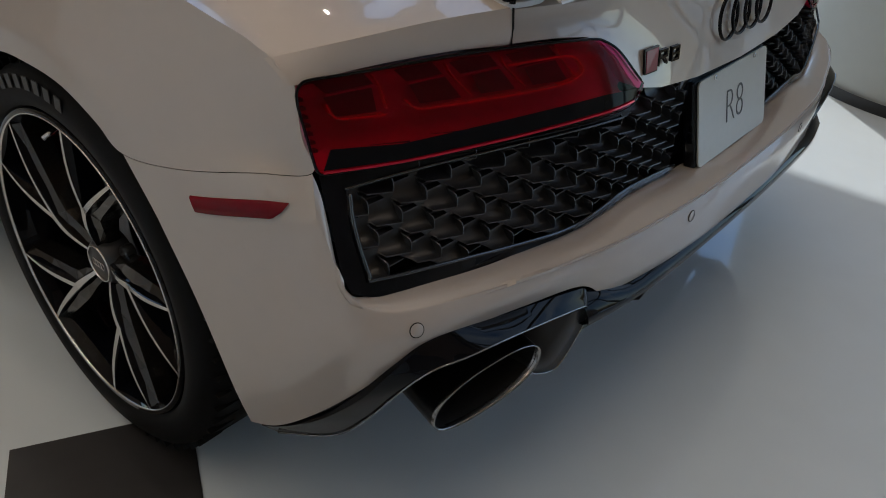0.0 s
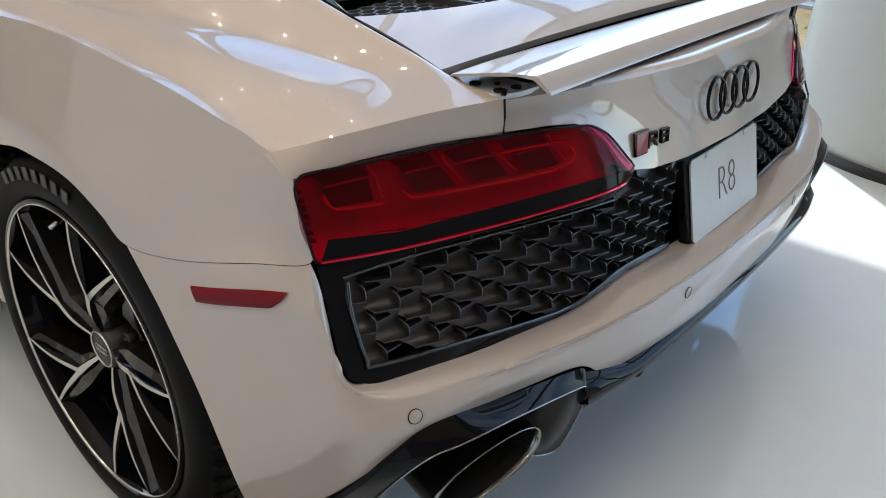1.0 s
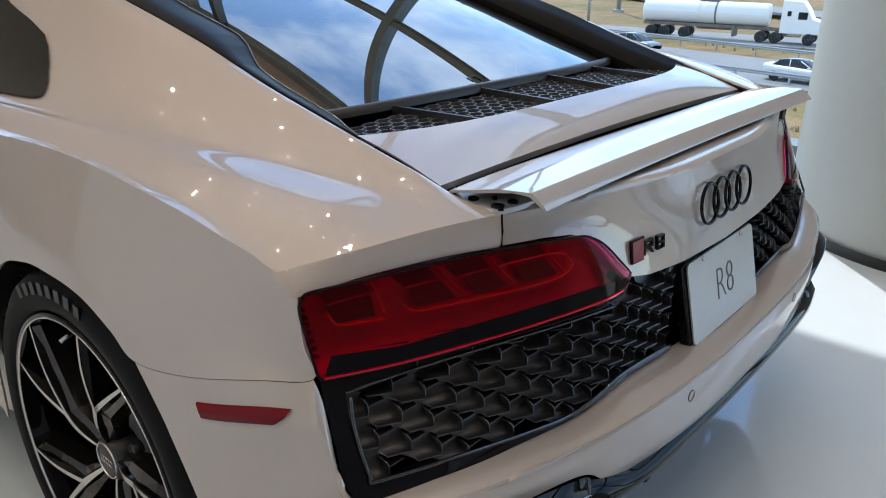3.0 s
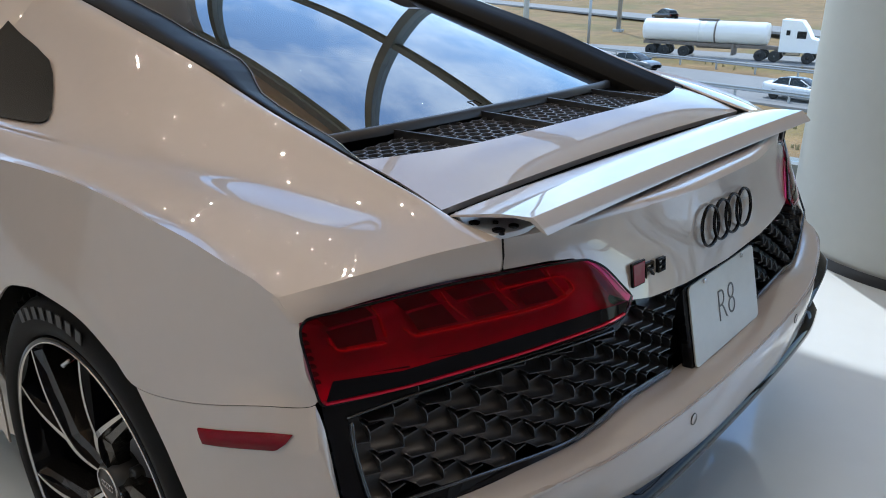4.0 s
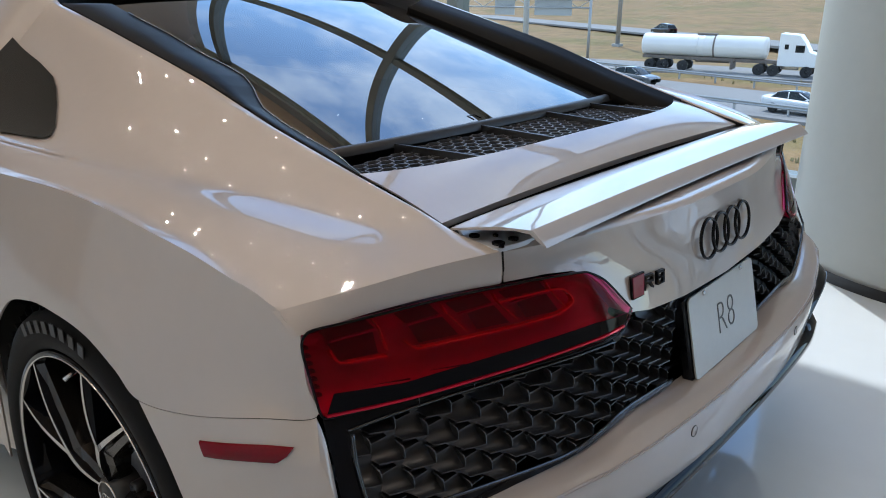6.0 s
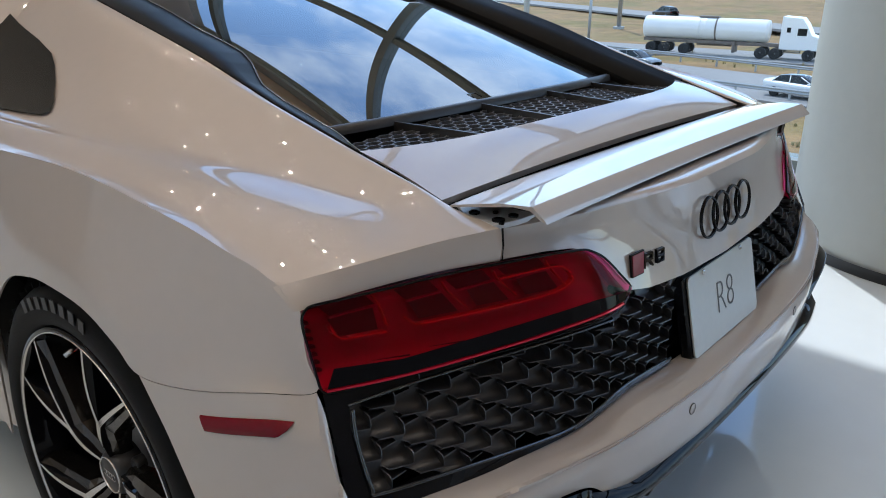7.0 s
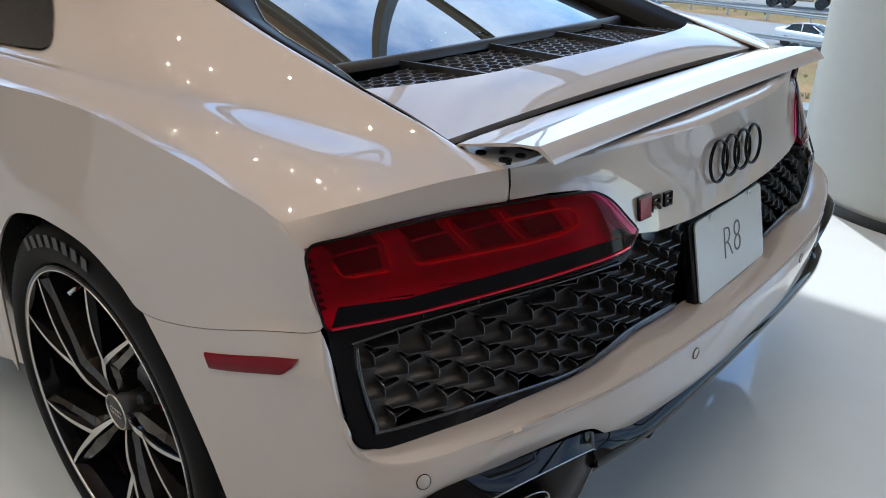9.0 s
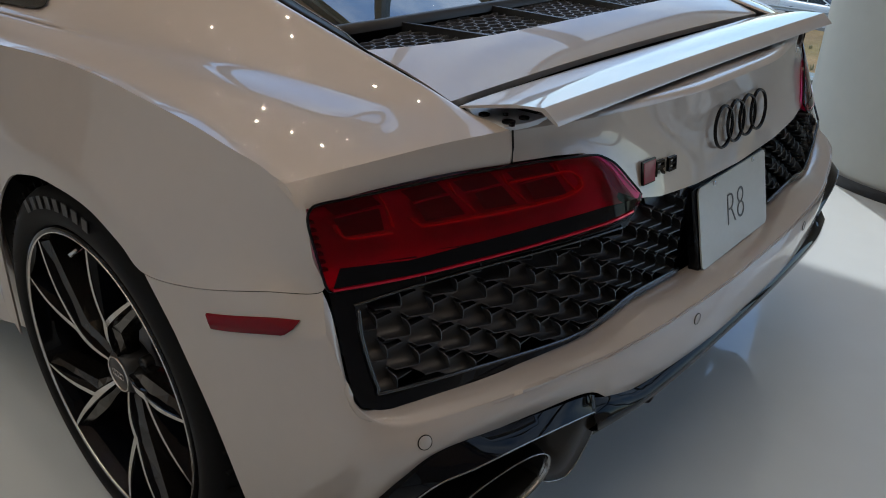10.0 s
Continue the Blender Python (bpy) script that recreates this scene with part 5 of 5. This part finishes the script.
# ---------- exhaust housings, pipes, diffuser ----------
def make_exhaust(s):
    f = (lambda g: g) if s < 0 else mirror_grid
    hs = new("exhaust_surround")
    hs.parent = car
    hs.location = (-.05 if s > 0 else 0, 0, 0)
    tagged(hs, "gloss black surround of an oval exhaust pipe")
    # one folded band: from the wheel along the bumper's edge over the pipe
    outer = spline([(-.945, .352, .299), (-.936, .318, .314), (-.918, .262, .352), (-.890, .214, .400), (-.850, .189, .442), (-.795, .175, .4635), (-.672, .151, .449), (-.548, .125, .434), (-.520, .119, .427), (-.506, .120, .408)], 90)
    rimc = spline([(-.930, .338, .284), (-.886, .275, .290), (-.869, .226, .342), (-.848, .185, .403), (-.820, .158, .436), (-.772, .141, .4385), (-.683, .124, .434), (-.552, .111, .411), (-.525, .109, .402), (-.512, .113, .382)], 90)
    crisp(sheet("shelf", f(np.stack([outer + (.004, .012, -.002), outer, outer * .5 + rimc * .5 + (0, -.001, .001), rimc + (0, .001, .0008), rimc, rimc + (.003, .006, -.001)], 1)), GLOSS, hs, "gloss black upper face"), 35)
    sheet("recess", f(np.stack([rimc + (.003, .006, -.001), rimc + (.008, .05, .006), rimc + (.012, .15, -.01)], 1)), SATIN, hs, "satin black recess")
    edge_ = rimc * (1 if s < 0 else -1, 1, 1)
    tube("edge_line", edge_, .0014, PIPELIP, hs, "thin bright edge", 6)
    # flat foot beside the pipe
    lobe_o = spline([(-0.512, 0.113, 0.391), (-0.512, 0.113, 0.37), (-0.535, 0.117, 0.33), (-0.559, 0.121, 0.304), (-0.58, 0.125, 0.3), (-0.611, 0.131, 0.312), (-0.628, 0.132, 0.33)], 40)
    lobe_i = spline([(-.556, .118, .404), (-.566, .122, .385), (-.580, .128, .360), (-.592, .132, .346), (-.600, .134, .340), (-.610, .135, .338), (-.632, .136, .338)], 40)
    sheet("foot", f(np.stack([lobe_o + (.010, .06, -.004), lobe_o + (.003, .004, -.002), lobe_o, lobe_o * .5 + lobe_i * .5, lobe_i, lobe_i + (-.01, .08, .01)], 1)), SATIN, hs, "satin black foot")
    tube("edge_line", lobe_o * (1 if s < 0 else -1, 1, 1), .0013, PIPELIP, hs, "thin bright edge", 6)
    # oval pipe
    pipe = new("exhaust_pipe")
    pipe.parent = car
    pipe.location = (-.05 if s > 0 else 0, 0, 0)
    tagged(pipe, "oval dark chrome exhaust pipe")
    for nm, rx, rz, y0, y1, mat in (("outer_sleeve", .092, .0420, 0, .13, PIPE), ("inner_sleeve", .089, .0395, .0, .12, PIPEINNER)):
        g = []
        for w in np.linspace(0, 2 * math.pi, 57):
            c, q = math.cos(w), math.sin(w)
            c, q = math.copysign(abs(c) ** .85, c), math.copysign(abs(q) ** .85, q)
            row = []
            for t in np.linspace(0, 1, 5):
                x = -.708 + rx * c
                y = .1505 - .236 * (x + .708) + y0 + (y1 - y0) * t
                row.append((x + .03 * t, y, .341 + .17 * (x + .708) + rz * q + .01 * t))
            g.append(row)
        sheet(nm, f(g), mat, pipe)
    lipg = []
    for w in np.linspace(0, 2 * math.pi, 57):
        c, q = math.cos(w), math.sin(w)
        c, q = math.copysign(abs(c) ** .85, c), math.copysign(abs(q) ** .85, q)
        row = []
        for rx, rz, o in ((.092, .0420, .0), (.0925, .0425, -.004), (.0913, .0413, -.006), (.0898, .0398, -.003), (.0888, .0388, .004)):
            x = -.708 + rx * c
            row.append((x, .1505 - .236 * (x + .708) + o, .341 + .17 * (x + .708) + rz * q))
        lipg.append(row)
    sheet("pipe_lip", f(lipg), PIPELIP, pipe, "bright rolled pipe lip")
    back = [[(-.708 + k * .085 * math.cos(w) + .03, .26, .353 + k * .042 * math.sin(w)) for k in (0.02, 1)] for w in np.linspace(0, 2 * math.pi, 33)]
    sheet("pipe_end", f(back), PIPEINNER, pipe)


PIPE = material("pipe_dark_metal", (0.035, 0.035, 0.037), 0.28, 0.9, vary=0.1, scale=30)
PIPEINNER = material("pipe_inner_dark", (0.014, 0.0135, 0.013), 0.5, 0.2, vary=0.25, scale=30)
make_exhaust(-1)
make_exhaust(1)

# diffuser: stepped black lips under the bumper, with fins
def dcol(x, pts):
    k = wing(x) * .4 + .012 * (abs(x) / .5) ** 2
    return [(x, y + k, z) for y, z in pts]


xs = np.linspace(-.528, .528, 45)
sheet("diffuser_lip", [dcol(x, ((.125, .404 + .022 * ease(abs(x), .40, .49)), (.086, .395 + .014 * ease(abs(x), .42, .50)), (.071, .386), (.069, .375), (.079, .369), (.105, .367))) for x in xs], GLOSS, car, "gloss black diffuser lip")
sheet("diffuser_lip", [dcol(x, ((.102, .368), (.091, .358), (.089, .348), (.101, .342), (.18, .332))) for x in xs], GLOSS, car, "gloss black diffuser lip")
sheet("diffuser_floor", [dcol(x, ((.12, .342), (.22, .285), (.42, .19))) for x in xs], MATTE, car)
for x in (-.335, -.11, .11, .335):
    slab("diffuser_fin", [(x - .006, .09, .362), (x - .006, .105, .318), (x - .006, .20, .27), (x - .006, .40, .20), (x - .006, .40, .28)], (.014, 0, 0), GLOSS, car, "black diffuser fin", .002)

# ---------- side marker, parking sensors ----------
gi, gj = np.linspace(0, 88, 600), np.linspace(0, 45, 200)
BG = np.stack([np.stack([np.interp(gj, np.arange(46), [np.interp(u, np.arange(89), BUMP[:89, j, c]) for j in range(46)]) for u in gi]) for c in range(3)], -1)


def skin(u, v, out=0.0):
    """The bumper's left skin at grid place (u, v), between grid lines, and proud by out."""
    i, j = int(min(max(u, 2), 596)), int(min(max(v, 2), 196))
    a, b = u - i, v - j
    p = (BG[i, j] * (1 - a) + BG[i + 1, j] * a) * (1 - b) + (BG[i, j + 1] * (1 - a) + BG[i + 1, j + 1] * a) * b
    n = np.cross(BG[i + 2, j] - BG[i - 2, j], BG[i, j + 2] - BG[i, j - 2])
    n = n / np.linalg.norm(n)
    if n @ (p - (0, 1.6, .5)) < 0:
        n = -n
    return p + n * out


def spot(axis, a, z):
    """The grid place nearest to a (along x or y) and z."""
    d = (BG[:, :, axis] - a) ** 2 + (BG[:, :, 2] - z) ** 2
    return np.array(np.unravel_index(np.argmin(d), d.shape), float)


def on_bumper(name, g, mat, label):
    """A piece of the left bumper and its twin, which follows the drawn-in side."""
    sheet(name, g, mat, car, label)
    m = mirror_grid(g)
    m[..., 0] = [[x - .055 * ease(x, .55, .95) for x in row] for row in m[..., 0]]
    sheet(name, m, mat, car, label)


c00, c01, c10, c11 = spot(1, .446, .595), spot(1, .460, .6125), spot(1, .342, .613), spot(1, .332, .632)
g = []
for t in np.linspace(0, 1, 30):
    lo_, hi_ = c00 * (1 - t) + c10 * t, c01 * (1 - t) + c11 * t
    lo_ = lo_ + (hi_ - lo_) * .7 * ease(t, .91, 1.02) ** 3
    g.append([skin(*(lo_ * (1 - v) + hi_ * v), o) for v, o in ((0, -.003), (0, .0015), (.08, .0035), (.5, .0042), (.92, .0035), (1, .0015), (1, -.003))])
on_bumper("side_marker", g, MARKER, "dark red reflector set in the bumper")
for sx, sz, r in ((-.818, .483, .0090), (-.262, .462, .0090)):
    c = spot(0, sx, sz)
    p0 = skin(*c)
    eu, ev = skin(c[0] + 3, c[1]) - p0, skin(c[0], c[1] + 3) - p0
    eu = eu / np.linalg.norm(eu)
    ev = ev - eu * (ev @ eu)
    ev = ev / np.linalg.norm(ev)
    nn = np.cross(eu, ev)
    nn = nn if nn[1] < 0 else -nn
    disc = [[p0 + (eu * math.cos(w) + ev * math.sin(w)) * rr + nn * o for rr, o in ((r, -.001), (r, .0006), (r * .96, .0010), (.0004, .0011))] for w in np.linspace(0, 2 * math.pi, 33)]
    on_bumper("parking_sensor", disc, PAINT, "round parking sensor in a dark ring")
    gapr = [[p0 + (eu * math.cos(w) + ev * math.sin(w)) * rr + nn * o for rr, o in ((r * 1.13, .0002), (r * 1.10, .0012), (r, .0010))] for w in np.linspace(0, 2 * math.pi, 33)]
    on_bumper("sensor_ring", gapr, MATTE, "thin dark ring")
